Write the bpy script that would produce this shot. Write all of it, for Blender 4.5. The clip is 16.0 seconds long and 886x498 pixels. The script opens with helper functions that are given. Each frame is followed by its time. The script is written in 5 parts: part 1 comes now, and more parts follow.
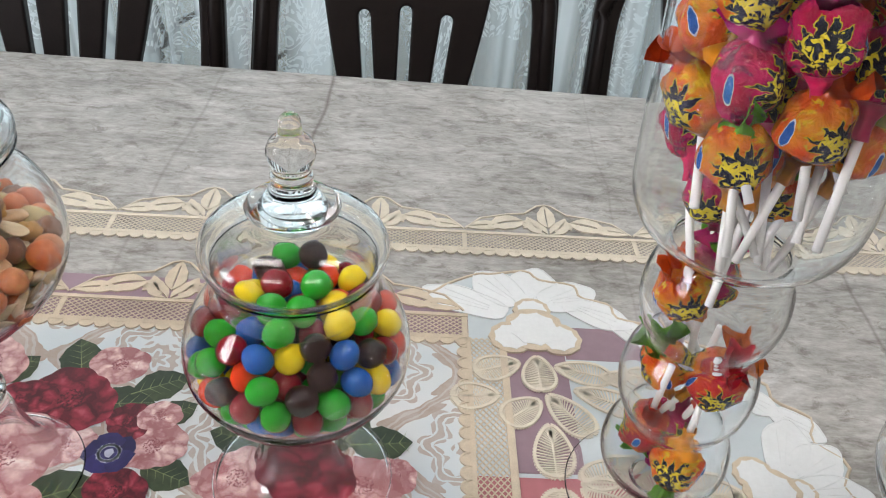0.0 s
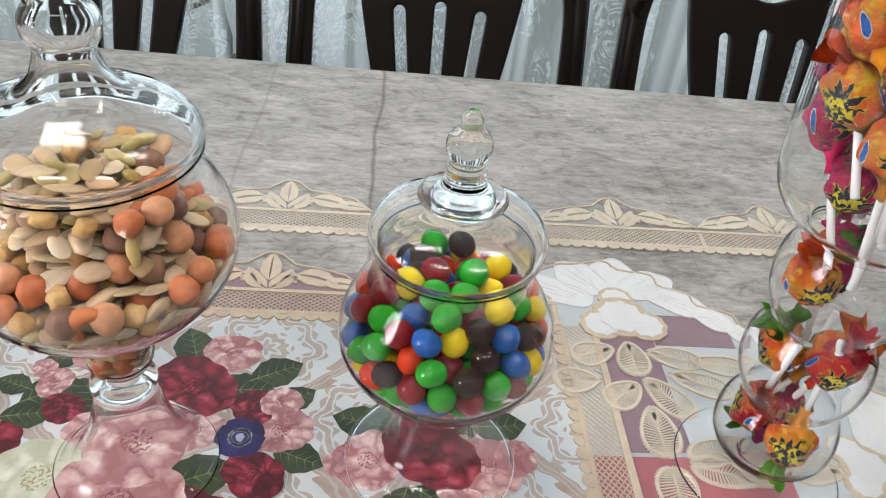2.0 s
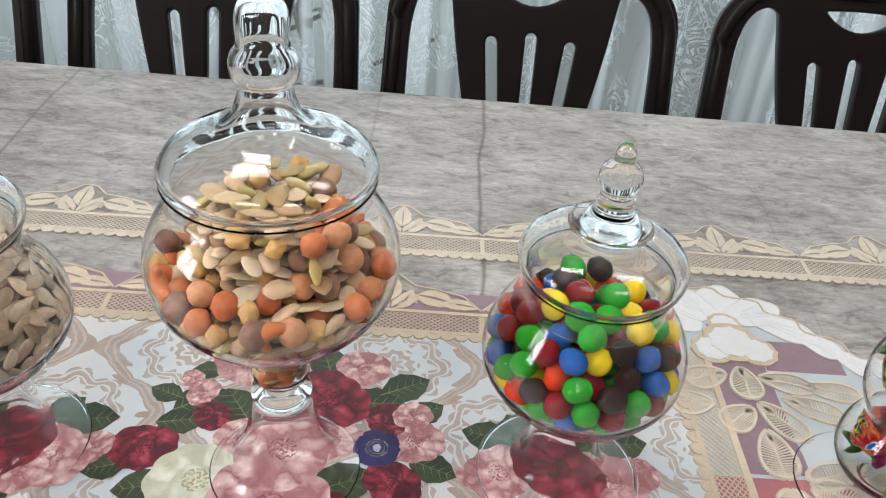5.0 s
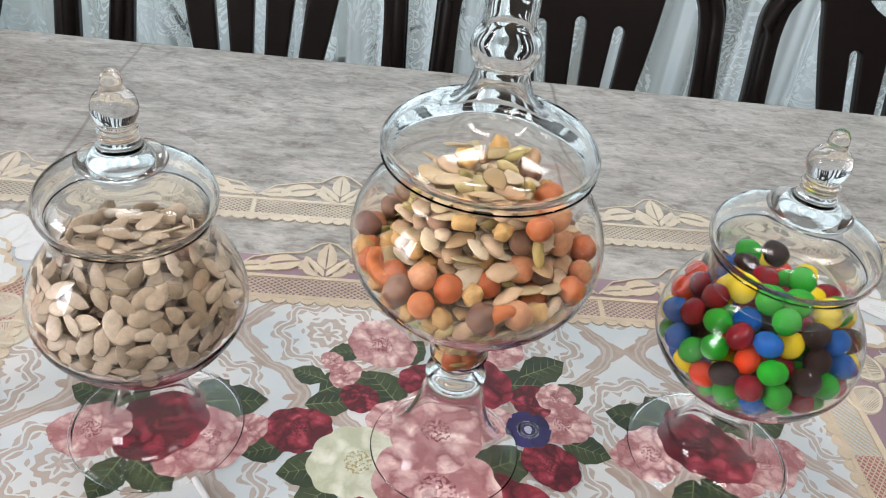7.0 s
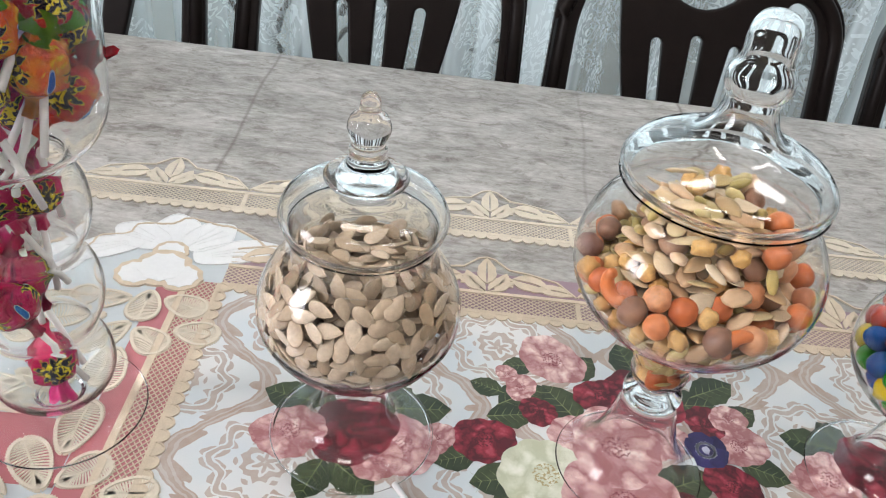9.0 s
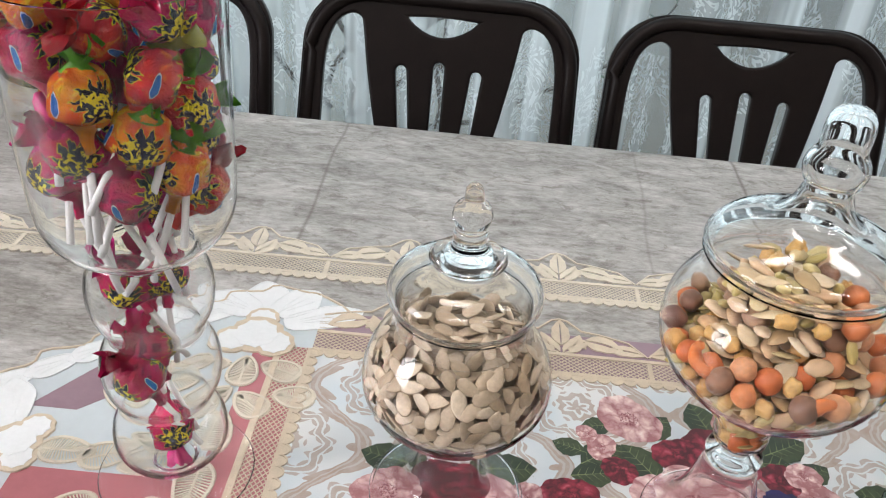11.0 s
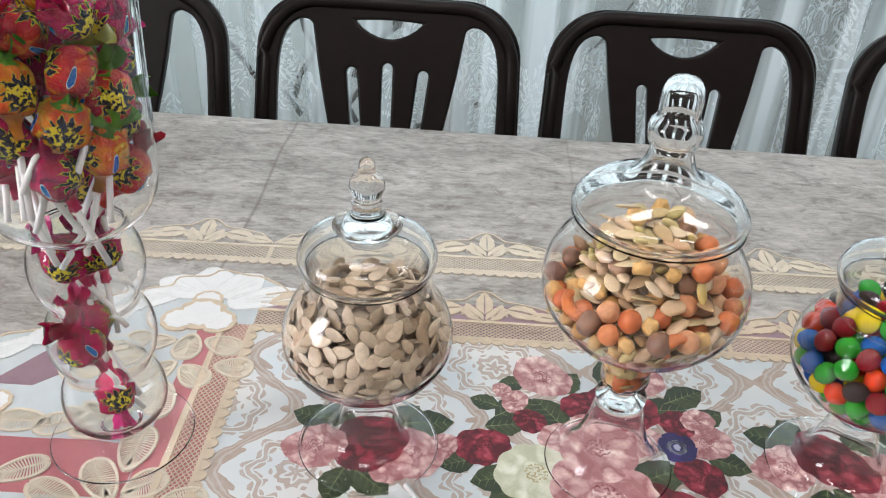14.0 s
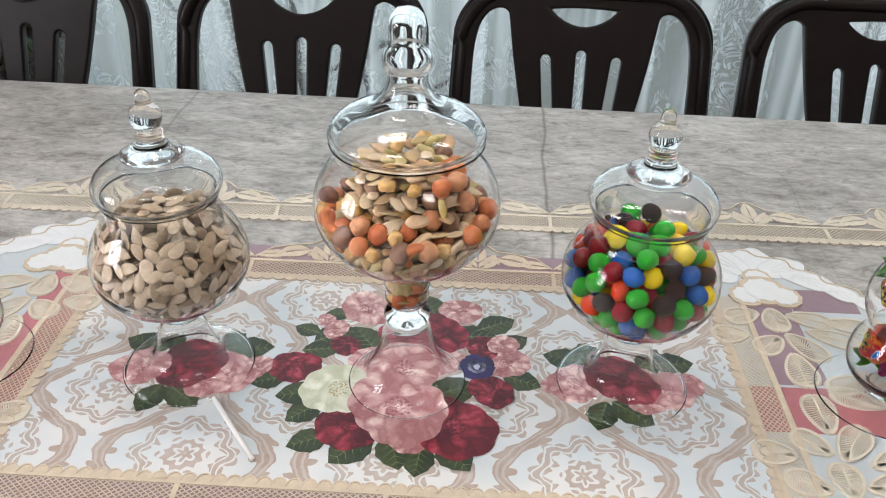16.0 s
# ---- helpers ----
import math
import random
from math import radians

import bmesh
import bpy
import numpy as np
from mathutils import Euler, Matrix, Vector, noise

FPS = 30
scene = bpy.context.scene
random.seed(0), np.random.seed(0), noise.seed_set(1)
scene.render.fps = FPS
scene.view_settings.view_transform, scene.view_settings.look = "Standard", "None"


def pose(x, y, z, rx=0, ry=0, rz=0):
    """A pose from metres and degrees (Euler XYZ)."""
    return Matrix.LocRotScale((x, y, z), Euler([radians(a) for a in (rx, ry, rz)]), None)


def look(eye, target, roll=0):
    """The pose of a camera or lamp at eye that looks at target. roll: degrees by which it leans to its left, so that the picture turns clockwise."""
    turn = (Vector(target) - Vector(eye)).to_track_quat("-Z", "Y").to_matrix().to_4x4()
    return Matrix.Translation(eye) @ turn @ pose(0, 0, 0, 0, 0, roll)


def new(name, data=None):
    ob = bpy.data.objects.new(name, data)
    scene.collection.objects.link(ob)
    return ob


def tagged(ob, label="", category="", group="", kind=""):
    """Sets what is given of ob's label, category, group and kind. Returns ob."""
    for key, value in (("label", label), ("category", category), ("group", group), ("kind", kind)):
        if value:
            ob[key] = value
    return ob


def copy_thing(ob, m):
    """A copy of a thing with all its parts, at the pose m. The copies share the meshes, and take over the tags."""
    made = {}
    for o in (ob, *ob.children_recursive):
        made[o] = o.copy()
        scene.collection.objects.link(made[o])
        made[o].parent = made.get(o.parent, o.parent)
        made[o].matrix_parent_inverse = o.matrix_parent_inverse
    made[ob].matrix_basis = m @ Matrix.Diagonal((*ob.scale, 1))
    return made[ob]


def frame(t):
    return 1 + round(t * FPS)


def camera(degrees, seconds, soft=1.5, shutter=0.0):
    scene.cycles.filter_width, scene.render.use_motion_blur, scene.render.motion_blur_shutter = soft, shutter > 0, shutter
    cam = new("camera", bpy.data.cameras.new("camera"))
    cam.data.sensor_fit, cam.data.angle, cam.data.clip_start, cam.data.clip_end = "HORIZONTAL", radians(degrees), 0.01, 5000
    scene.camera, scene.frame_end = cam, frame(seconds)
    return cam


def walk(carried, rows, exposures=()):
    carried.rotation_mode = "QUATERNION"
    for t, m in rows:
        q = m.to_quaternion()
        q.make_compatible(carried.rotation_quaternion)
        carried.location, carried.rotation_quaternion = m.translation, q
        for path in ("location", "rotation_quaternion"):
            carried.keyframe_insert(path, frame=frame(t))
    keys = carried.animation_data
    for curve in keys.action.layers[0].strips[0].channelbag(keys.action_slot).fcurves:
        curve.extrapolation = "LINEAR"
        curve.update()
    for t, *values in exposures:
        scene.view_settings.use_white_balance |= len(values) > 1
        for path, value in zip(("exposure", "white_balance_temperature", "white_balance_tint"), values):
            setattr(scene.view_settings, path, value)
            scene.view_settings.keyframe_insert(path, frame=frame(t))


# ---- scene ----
import itertools

cam = camera(55.2, 16.0, 1.1)
PATH = [
    (0, (0.101, 0.125, 1.233), (0.159, 1.74, 0.054), 5.1),
    (0.5, (0.076, 0.12, 1.233), (0.148, 1.735, 0.055), 5.8),
    (1, (0.05, 0.116, 1.233), (0.132, 1.728, 0.053), 6.4),
    (1.5, (0.022, 0.117, 1.227), (0.125, 1.725, 0.043), 6.8),
    (2, (-0.011, 0.103, 1.236), (0.129, 1.71, 0.053), 6.7),
    (2.5, (-0.034, 0.1, 1.236), (0.124, 1.71, 0.059), 7.3),
    (3, (-0.04, 0.096, 1.234), (0.111, 1.71, 0.062), 7.4),
    (5.5, (-0.099, 0.07, 1.254), (-0.1, 1.709, 0.108), 4.6),
    (6, (-0.139, 0.068, 1.246), (-0.093, 1.698, 0.089), 5.6),
    (6.5, (-0.182, 0.072, 1.248), (-0.099, 1.696, 0.084), 6.5),
    (7, (-0.218, 0.071, 1.24), (-0.108, 1.685, 0.065), 7.3),
    (7.5, (-0.254, 0.068, 1.237), (-0.137, 1.678, 0.057), 7.8),
    (8, (-0.281, 0.063, 1.238), (-0.179, 1.676, 0.06), 8.1),
    (8.5, (-0.309, 0.058, 1.237), (-0.25, 1.674, 0.059), 8.0),
    (9, (-0.331, 0.057, 1.244), (-0.32, 1.679, 0.075), 7.2),
    (9.5, (-0.351, 0.044, 1.259), (-0.387, 1.678, 0.106), 5.9),
    (10, (-0.36, 0.036, 1.271), (-0.431, 1.684, 0.14), 4.7),
    (12.5, (-0.385, 0.007, 1.297), (-0.48, 1.694, 0.228), 4.5),
    (13, (-0.363, -0.008, 1.301), (-0.457, 1.68, 0.233), 3.6),
    (13.5, (-0.328, -0.022, 1.301), (-0.404, 1.665, 0.229), 3.2),
    (14, (-0.303, -0.04, 1.302), (-0.364, 1.642, 0.222), 2.9),
    (14.5, (-0.267, -0.049, 1.295), (-0.304, 1.629, 0.206), 2.4),
    (15, (-0.219, -0.059, 1.29), (-0.25, 1.613, 0.193), 2.3),
    (15.5, (-0.157, -0.088, 1.296), (-0.213, 1.584, 0.2), 2.2),
    (16, (-0.105, -0.111, 1.293), (-0.201, 1.564, 0.204), 1.6),
]
walk(cam, [(t, look(eye, target, roll)) for t, eye, target, roll in PATH])

# ---- light ----
world = bpy.data.worlds.new("world")
scene.world = world
world.use_nodes = True
wn = world.node_tree
sky = wn.nodes.new("ShaderNodeTexSky")
sky.sky_type, sky.sun_disc = "NISHITA", False
sky.sun_elevation, sky.sun_rotation = radians(40), radians(200)
wn.links.new(sky.outputs[0], wn.nodes["Background"].inputs[0])
wn.nodes["Background"].inputs[1].default_value = 0.08
scene.view_settings.exposure = -0.09


def area_lamp(name, m, sx, sy, watts, colour):
    d = bpy.data.lights.new(name, "AREA")
    d.shape, d.size, d.size_y, d.energy, d.color = "RECTANGLE", sx, sy, watts, colour
    ob = new(name, d)
    ob.matrix_world = m
    return ob


# daylight through the window behind the sheer curtain
area_lamp("window_light", pose(0.3, 2.16, 1.35, -90, 0, 0), 3.0, 2.0, 20, (0.80, 0.93, 1.0))
# daylight through the window on the west side
area_lamp("west_window_light", pose(-2.74, -0.45, 1.72, 0, -90, 0), 0.95, 0.95, 58, (0.975, 0.945, 1.0))
# ceiling lamps
LAMPS = [(-0.55, -0.55), (0.75, -0.55), (-0.55, 0.75), (0.75, 0.75)]
for lx, ly in LAMPS:
    area_lamp("ceiling_lamp_light", pose(lx, ly, 2.585, 0, 0, 0), 0.62, 0.16, 5.9, (1.0, 0.922, 0.890))

# ---- materials ----


def node_mat(name):
    m = bpy.data.materials.new(name)
    m.use_nodes = True
    return m, m.node_tree, m.node_tree.nodes["Principled BSDF"]


def math_node(nt, op, a, b=None, c=None):
    n = nt.nodes.new("ShaderNodeMath")
    n.operation = op
    for i, v in enumerate((a, b, c)):
        if v is None:
            continue
        if isinstance(v, (int, float)):
            n.inputs[i].default_value = v
        else:
            nt.links.new(v, n.inputs[i])
    return n.outputs[0]


def noise_node(nt, scale, detail=4.0, rough=0.55, vec=None, distortion=0.0):
    n = nt.nodes.new("ShaderNodeTexNoise")
    n.inputs["Scale"].default_value, n.inputs["Detail"].default_value = scale, detail
    n.inputs["Roughness"].default_value, n.inputs["Distortion"].default_value = rough, distortion
    if vec is not None:
        nt.links.new(vec, n.inputs["Vector"])
    return n.outputs["Fac"]


def ramp(nt, fac, stops):
    n = nt.nodes.new("ShaderNodeValToRGB")
    e = n.color_ramp.elements
    while len(e) < len(stops):
        e.new(0.5)
    for k, (p, c) in zip(e, stops):
        k.position = p
        k.color = (*c, 1) if len(c) == 3 else c
    nt.links.new(fac, n.inputs[0])
    return n.outputs[0]


def mix_col(nt, fac, a, b, mode="MIX"):
    n = nt.nodes.new("ShaderNodeMix")
    n.data_type, n.blend_type = "RGBA", mode
    for sock, v in ((n.inputs[0], fac), (n.inputs[6], a), (n.inputs[7], b)):
        if isinstance(v, (int, float)):
            sock.default_value = v
        elif isinstance(v, tuple):
            sock.default_value = (*v, 1)
        else:
            nt.links.new(v, sock)
    return n.outputs[2]


def coords(nt, kind="Object", scale=None):
    tc = nt.nodes.new("ShaderNodeTexCoord")
    out = tc.outputs[kind]
    if scale:
        mp = nt.nodes.new("ShaderNodeMapping")
        mp.inputs["Scale"].default_value = scale
        nt.links.new(out, mp.inputs[0])
        out = mp.outputs[0]
    return out


def bump(nt, bsdf, height, strength=0.3, distance=0.001):
    b = nt.nodes.new("ShaderNodeBump")
    b.inputs["Strength"].default_value, b.inputs["Distance"].default_value = strength, distance
    nt.links.new(height, b.inputs["Height"])
    nt.links.new(b.outputs[0], bsdf.inputs["Normal"])


def plain(name, colour, rough=0.5, metal=0.0, vary=0.15, scale=60.0, bumps=0.15, spec=0.5, coat=0.0):
    """A surface of one base colour with two scales of variation and fine relief."""
    m, nt, b = node_mat(name)
    v = coords(nt)
    f = noise_node(nt, scale, 5, 0.6, v)
    g = noise_node(nt, scale * 0.13, 3, 0.5, v)
    h = math_node(nt, "ADD", math_node(nt, "MULTIPLY", f, 0.5), math_node(nt, "MULTIPLY", g, 0.5))
    lo = tuple(c * (1 - vary) for c in colour)
    hi = tuple(min(1, c * (1 + vary)) for c in colour)
    nt.links.new(ramp(nt, h, [(0.3, lo), (0.7, hi)]), b.inputs["Base Color"])
    b.inputs["Roughness"].default_value, b.inputs["Metallic"].default_value = rough, metal
    b.inputs["Specular IOR Level"].default_value = spec
    b.inputs["Coat Weight"].default_value = coat
    if bumps:
        bump(nt, b, f, bumps, 0.0006)
    return m


def per_object(name, colours, rough=0.4, vary=0.2, scale=120.0, bumps=0.2, coat=0.0, island=False):
    """Colours picked by each object's (or island's) random number, with mottling."""
    m, nt, b = node_mat(name)
    if island:
        r = nt.nodes.new("ShaderNodeNewGeometry").outputs["Random Per Island"]
    else:
        r = nt.nodes.new("ShaderNodeObjectInfo").outputs["Random"]
    n = len(colours)
    col = ramp(nt, r, [((i + 0.5) / n, c) for i, c in enumerate(colours)])
    v = coords(nt)
    f = noise_node(nt, scale, 4, 0.6, v)
    nt.links.new(mix_col(nt, 1.0, col, ramp(nt, f, [(0.3, (1 - vary,) * 3), (0.7, (1, 1, 1))]), "MULTIPLY"), b.inputs["Base Color"])
    b.inputs["Roughness"].default_value = rough
    b.inputs["Coat Weight"].default_value = coat
    if bumps:
        bump(nt, b, f, bumps, 0.0008)
    return m


def glass_material():
    m, nt, b = node_mat("clear_glass")
    b.inputs["Base Color"].default_value = (0.985, 0.995, 0.995, 1)
    b.inputs["Transmission Weight"].default_value = 1.0
    b.inputs["Roughness"].default_value = 0.0
    b.inputs["IOR"].default_value = 1.36
    f = noise_node(nt, 14.0, 2, 0.5, coords(nt))
    bump(nt, b, f, 0.08, 0.002)
    return m


def cloth_material():
    """Grey marbled tablecloth, streaked along its length, with thin brown lines coloured in along its creases."""
    m, nt, b = node_mat("marbled_cloth")
    v = coords(nt)
    streak = noise_node(nt, 1.0, 7, 0.68, coords(nt, "Object", (10, 26, 9)), 1.0)
    cloud = noise_node(nt, 4.0, 4, 0.6, v, 1.2)
    fine = noise_node(nt, 1.0, 4, 0.7, coords(nt, "Object", (60, 170, 60)))
    h = math_node(nt, "ADD", math_node(nt, "MULTIPLY", streak, 0.42), math_node(nt, "MULTIPLY", cloud, 0.26))
    h = math_node(nt, "ADD", h, math_node(nt, "MULTIPLY", fine, 0.32))
    col = ramp(nt, h, [(0.34, (0.15, 0.138, 0.125)), (0.44, (0.29, 0.275, 0.255)), (0.53, (0.43, 0.415, 0.395)), (0.64, (0.62, 0.605, 0.585))])
    fleck = noise_node(nt, 1.0, 5, 0.75, coords(nt, "Object", (34, 60, 34)), 0.6)
    col = mix_col(nt, 1.0, col, ramp(nt, fleck, [(0.36, (0.62, 0.59, 0.56)), (0.47, (0.97, 0.97, 0.97)), (0.66, (1.08, 1.08, 1.09))]), "MULTIPLY")
    sep = nt.nodes.new("ShaderNodeSeparateXYZ")
    nt.links.new(v, sep.inputs[0])
    wob = math_node(nt, "MULTIPLY", math_node(nt, "SUBTRACT", noise_node(nt, 5.0, 2, 0.5, v), 0.5), 0.03)
    xx = math_node(nt, "ADD", sep.outputs[0], wob)
    line = None
    for x0, w, s in ((-0.582, 0.0035, 0.55), (-0.170, 0.003, 0.3), (-0.026, 0.0035, 0.7), (0.52, 0.003, 0.5), (-1.05, 0.003, 0.4), (0.30, 0.002, 0.2)):
        d = math_node(nt, "ABSOLUTE", math_node(nt, "SUBTRACT", xx, x0))
        k = math_node(nt, "MULTIPLY", math_node(nt, "SUBTRACT", 1.0, math_node(nt, "MINIMUM", math_node(nt, "DIVIDE", d, w), 1.0)), s)
        line = k if line is None else math_node(nt, "MAXIMUM", line, k)
    col = mix_col(nt, line, col, (0.10, 0.07, 0.055))
    nt.links.new(col, b.inputs["Base Color"])
    nt.links.new(math_node(nt, "ADD", 0.25, math_node(nt, "MULTIPLY", fine, 0.3)), b.inputs["Roughness"])
    b.inputs["Specular IOR Level"].default_value = 0.4
    hh = math_node(nt, "ADD", math_node(nt, "MULTIPLY", h, 1.0), math_node(nt, "MULTIPLY", noise_node(nt, 7.0, 2, 0.5, v), 0.8))
    bump(nt, b, hh, 0.35, 0.004)
    return m


def damask_material():
    """White satin with a trellis of curved beige ribbons and a wreathed medallion in each cell."""
    m, nt, b = node_mat("damask_print")

    def mth(op, *a):
        return math_node(nt, op, *a)
    v0 = coords(nt)
    wn2 = nt.nodes.new("ShaderNodeTexNoise")
    wn2.inputs["Scale"].default_value, wn2.inputs["Detail"].default_value = 48.0, 3.0
    nt.links.new(v0, wn2.inputs["Vector"])
    shift = nt.nodes.new("ShaderNodeVectorMath")
    shift.operation = "MULTIPLY_ADD"
    nt.links.new(wn2.outputs["Color"], shift.inputs[0])
    shift.inputs[1].default_value = (0.011,) * 3
    nt.links.new(v0, shift.inputs[2])
    sep = nt.nodes.new("ShaderNodeSeparateXYZ")
    nt.links.new(shift.outputs[0], sep.inputs[0])
    u = mth("DIVIDE", mth("PINGPONG", mth("ADD", sep.outputs[0], 10.631), 0.085), 0.085)
    w = mth("DIVIDE", mth("PINGPONG", mth("ADD", sep.outputs[1], 9.886), 0.075), 0.075)
    # curved ribbon between the cells, wider where its leaves curl away
    edge = mth("ADD", 0.5, mth("MULTIPLY", mth("COSINE", mth("MULTIPLY", w, math.pi)), 0.34))
    off = mth("SUBTRACT", u, edge)
    d = mth("MULTIPLY", mth("ABSOLUTE", off), 0.78)
    curl = mth("MAXIMUM", 0.0, mth("SINE", mth("ADD", mth("MULTIPLY", w, 4 * math.pi), mth("MULTIPLY", off, 9.0))))
    half = mth("ADD", 0.062, mth("MULTIPLY", curl, 0.075))
    ribbon = mth("LESS_THAN", d, half)
    stripe = mth("LESS_THAN", mth("ABSOLUTE", mth("SUBTRACT", d, 0.030)), 0.012)
    # polar coordinates about the middle of the cell
    inside = mth("LESS_THAN", off, 0.0)
    flip = mth("SUBTRACT", 1.0, inside)

    def folded(q):
        return mth("ADD", mth("MULTIPLY", q, inside), mth("MULTIPLY", mth("SUBTRACT", 1.0, q), flip))
    cu, cw = folded(u), mth("MULTIPLY", folded(w), 0.92)
    r = mth("SQRT", mth("ADD", mth("MULTIPLY", cu, cu), mth("MULTIPLY", cw, cw)))
    th = mth("ARCTAN2", cw, cu)
    lobes = mth("COSINE", mth("MULTIPLY", th, 6.0))
    core = mth("LESS_THAN", r, mth("ADD", 0.235, mth("MULTIPLY", lobes, 0.035)))
    veins = mth("GREATER_THAN", mth("SINE", mth("ADD", mth("MULTIPLY", r, 46.0), mth("MULTIPLY", lobes, 1.5))), -0.45)
    core = mth("MULTIPLY", core, veins)
    mid = mth("ADD", 0.44, mth("MULTIPLY", mth("COSINE", mth("MULTIPLY", th, 8.0)), 0.045))
    dw = mth("ABSOLUTE", mth("SUBTRACT", r, mid))
    wreath = mth("LESS_THAN", dw, mth("ADD", 0.045, mth("MULTIPLY", mth("ABSOLUTE", mth("SINE", mth("MULTIPLY", th, 10.0))), 0.055)))
    slit = mth("GREATER_THAN", mth("ABSOLUTE", mth("SUBTRACT", dw, 0.038)), 0.011)
    wreath = mth("MULTIPLY", wreath, slit)
    med = mth("MAXIMUM", core, wreath)
    pat = mth("MAXIMUM", mth("MULTIPLY", med, 0.78), mth("MULTIPLY", ribbon, 0.92))
    pat = mth("SUBTRACT", pat, mth("MULTIPLY", mth("MULTIPLY", stripe, ribbon), 0.30))
    soft = noise_node(nt, 70.0, 4, 0.65, v0)
    pat = mth("MULTIPLY", pat, mth("ADD", 0.50, mth("MULTIPLY", soft, 0.80)))
    ground = ramp(nt, noise_node(nt, 11.0, 2, 0.5, v0), [(0.38, (0.60, 0.665, 0.70)), (0.60, (0.73, 0.74, 0.735))])
    col = mix_col(nt, pat, ground, (0.40, 0.295, 0.235))
    nt.links.new(col, b.inputs["Base Color"])
    b.inputs["Roughness"].default_value = 0.33
    weave = noise_node(nt, 900.0, 2, 0.5, v0)
    wave = noise_node(nt, 9.0, 3, 0.5, v0)
    bump(nt, b, mth("ADD", mth("MULTIPLY", weave, 0.05), wave), 0.35, 0.006)
    return m


def sheer_material():
    """Sheer white curtain with a woven leaf pattern, light passing through."""
    m = bpy.data.materials.new("sheer_lace_curtain")
    m.use_nodes = True
    nt = m.node_tree
    nt.nodes.clear()
    out = nt.nodes.new("ShaderNodeOutputMaterial")
    v = coords(nt)
    a = noise_node(nt, 1.0, 2, 0.5, coords(nt, "Object", (17, 1, 11)), 3.0)
    leaves = math_node(nt, "GREATER_THAN", math_node(nt, "SINE", math_node(nt, "MULTIPLY", a, 34.0)), 0.35)
    patch = math_node(nt, "GREATER_THAN", noise_node(nt, 1.0, 1, 0.5, coords(nt, "Object", (7, 1, 5))), 0.49)
    pat = math_node(nt, "MULTIPLY", leaves, patch)
    fold = ramp(nt, noise_node(nt, 1.0, 2, 0.5, coords(nt, "Object", (15, 1, 0.25))), [(0.42, (0.16, 0.16, 0.16)), (0.50, (0.42, 0.42, 0.42)), (0.56, (0.80, 0.80, 0.80))])
    dens = math_node(nt, "MINIMUM", 0.95, math_node(nt, "ADD", math_node(nt, "MULTIPLY", pat, 0.26), fold))
    d = nt.nodes.new("ShaderNodeBsdfDiffuse")
    d.inputs[0].default_value = (0.80, 0.82, 0.82, 1)
    tl = nt.nodes.new("ShaderNodeBsdfTranslucent")
    tl.inputs[0].default_value = (0.80, 0.84, 0.86, 1)
    mx = nt.nodes.new("ShaderNodeMixShader")
    mx.inputs[0].default_value = 0.5
    nt.links.new(d.outputs[0], mx.inputs[1])
    nt.links.new(tl.outputs[0], mx.inputs[2])
    tr = nt.nodes.new("ShaderNodeBsdfTransparent")
    mm = nt.nodes.new("ShaderNodeMixShader")
    nt.links.new(dens, mm.inputs[0])
    nt.links.new(tr.outputs[0], mm.inputs[1])
    nt.links.new(mx.outputs[0], mm.inputs[2])
    nt.links.new(mm.outputs[0], out.inputs[0])
    return m


def glow_material(name, colours, strength, scale=(1, 1, 1), slope=0.0):
    m = bpy.data.materials.new(name)
    m.use_nodes = True
    nt = m.node_tree
    nt.nodes.clear()
    out, e = nt.nodes.new("ShaderNodeOutputMaterial"), nt.nodes.new("ShaderNodeEmission")
    f = noise_node(nt, 1.0, 3, 0.5, coords(nt, "Object", scale))
    if slope:
        sep = nt.nodes.new("ShaderNodeSeparateXYZ")
        nt.links.new(coords(nt), sep.inputs[0])
        f = math_node(nt, "ADD", f, math_node(nt, "MULTIPLY", sep.outputs[0], slope))
    nt.links.new(ramp(nt, f, [(0.3 + 0.4 * i / max(1, len(colours) - 1), c) for i, c in enumerate(colours)]), e.inputs[0])
    e.inputs[1].default_value = strength
    nt.links.new(e.outputs[0], out.inputs[0])
    return m


GLASS = glass_material()
CLOTH = cloth_material()
DAMASK = damask_material()
SHEER = sheer_material()
CHAIR = plain("dark_brown_moulded_resin", (0.010, 0.0068, 0.0062), 0.40, 0, 0.25, 300, 0.15, 0.20)
WALL = plain("painted_plaster", (0.33, 0.30, 0.27), 0.8, 0, 0.05, 30, 0.2)
CEILING = plain("white_ceiling_paint", (0.62, 0.61, 0.59), 0.85, 0, 0.03, 30, 0.1)
FLOOR = plain("polished_floor_tile", (0.42, 0.38, 0.33), 0.25, 0, 0.15, 14, 0.03)
WOOD = plain("dark_table_wood", (0.06, 0.035, 0.022), 0.4, 0, 0.3, 40, 0.1)
WHITE_FRAME = plain("white_window_frame", (0.72, 0.73, 0.74), 0.4, 0, 0.04, 30, 0.05)
LAMP_GLOW = glow_material("lamp_diffuser_glow", [(1, 0.96, 0.9), (1, 0.98, 0.94)], 9.0)
OUTSIDE = glow_material("pale_daylight_backdrop", [(0.13, 0.19, 0.20), (0.32, 0.48, 0.52), (0.85, 1.15, 1.25)], 1.0, (0.55, 1, 0.6), -0.19)
DAYLIGHT = glow_material("bright_daylight_backdrop", [(0.8, 0.9, 1.0), (1, 1, 1)], 2.6)
STICK = plain("white_paper_stick", (0.82, 0.81, 0.80), 0.5, 0, 0.04, 200, 0.05)

# ---- building helpers ----


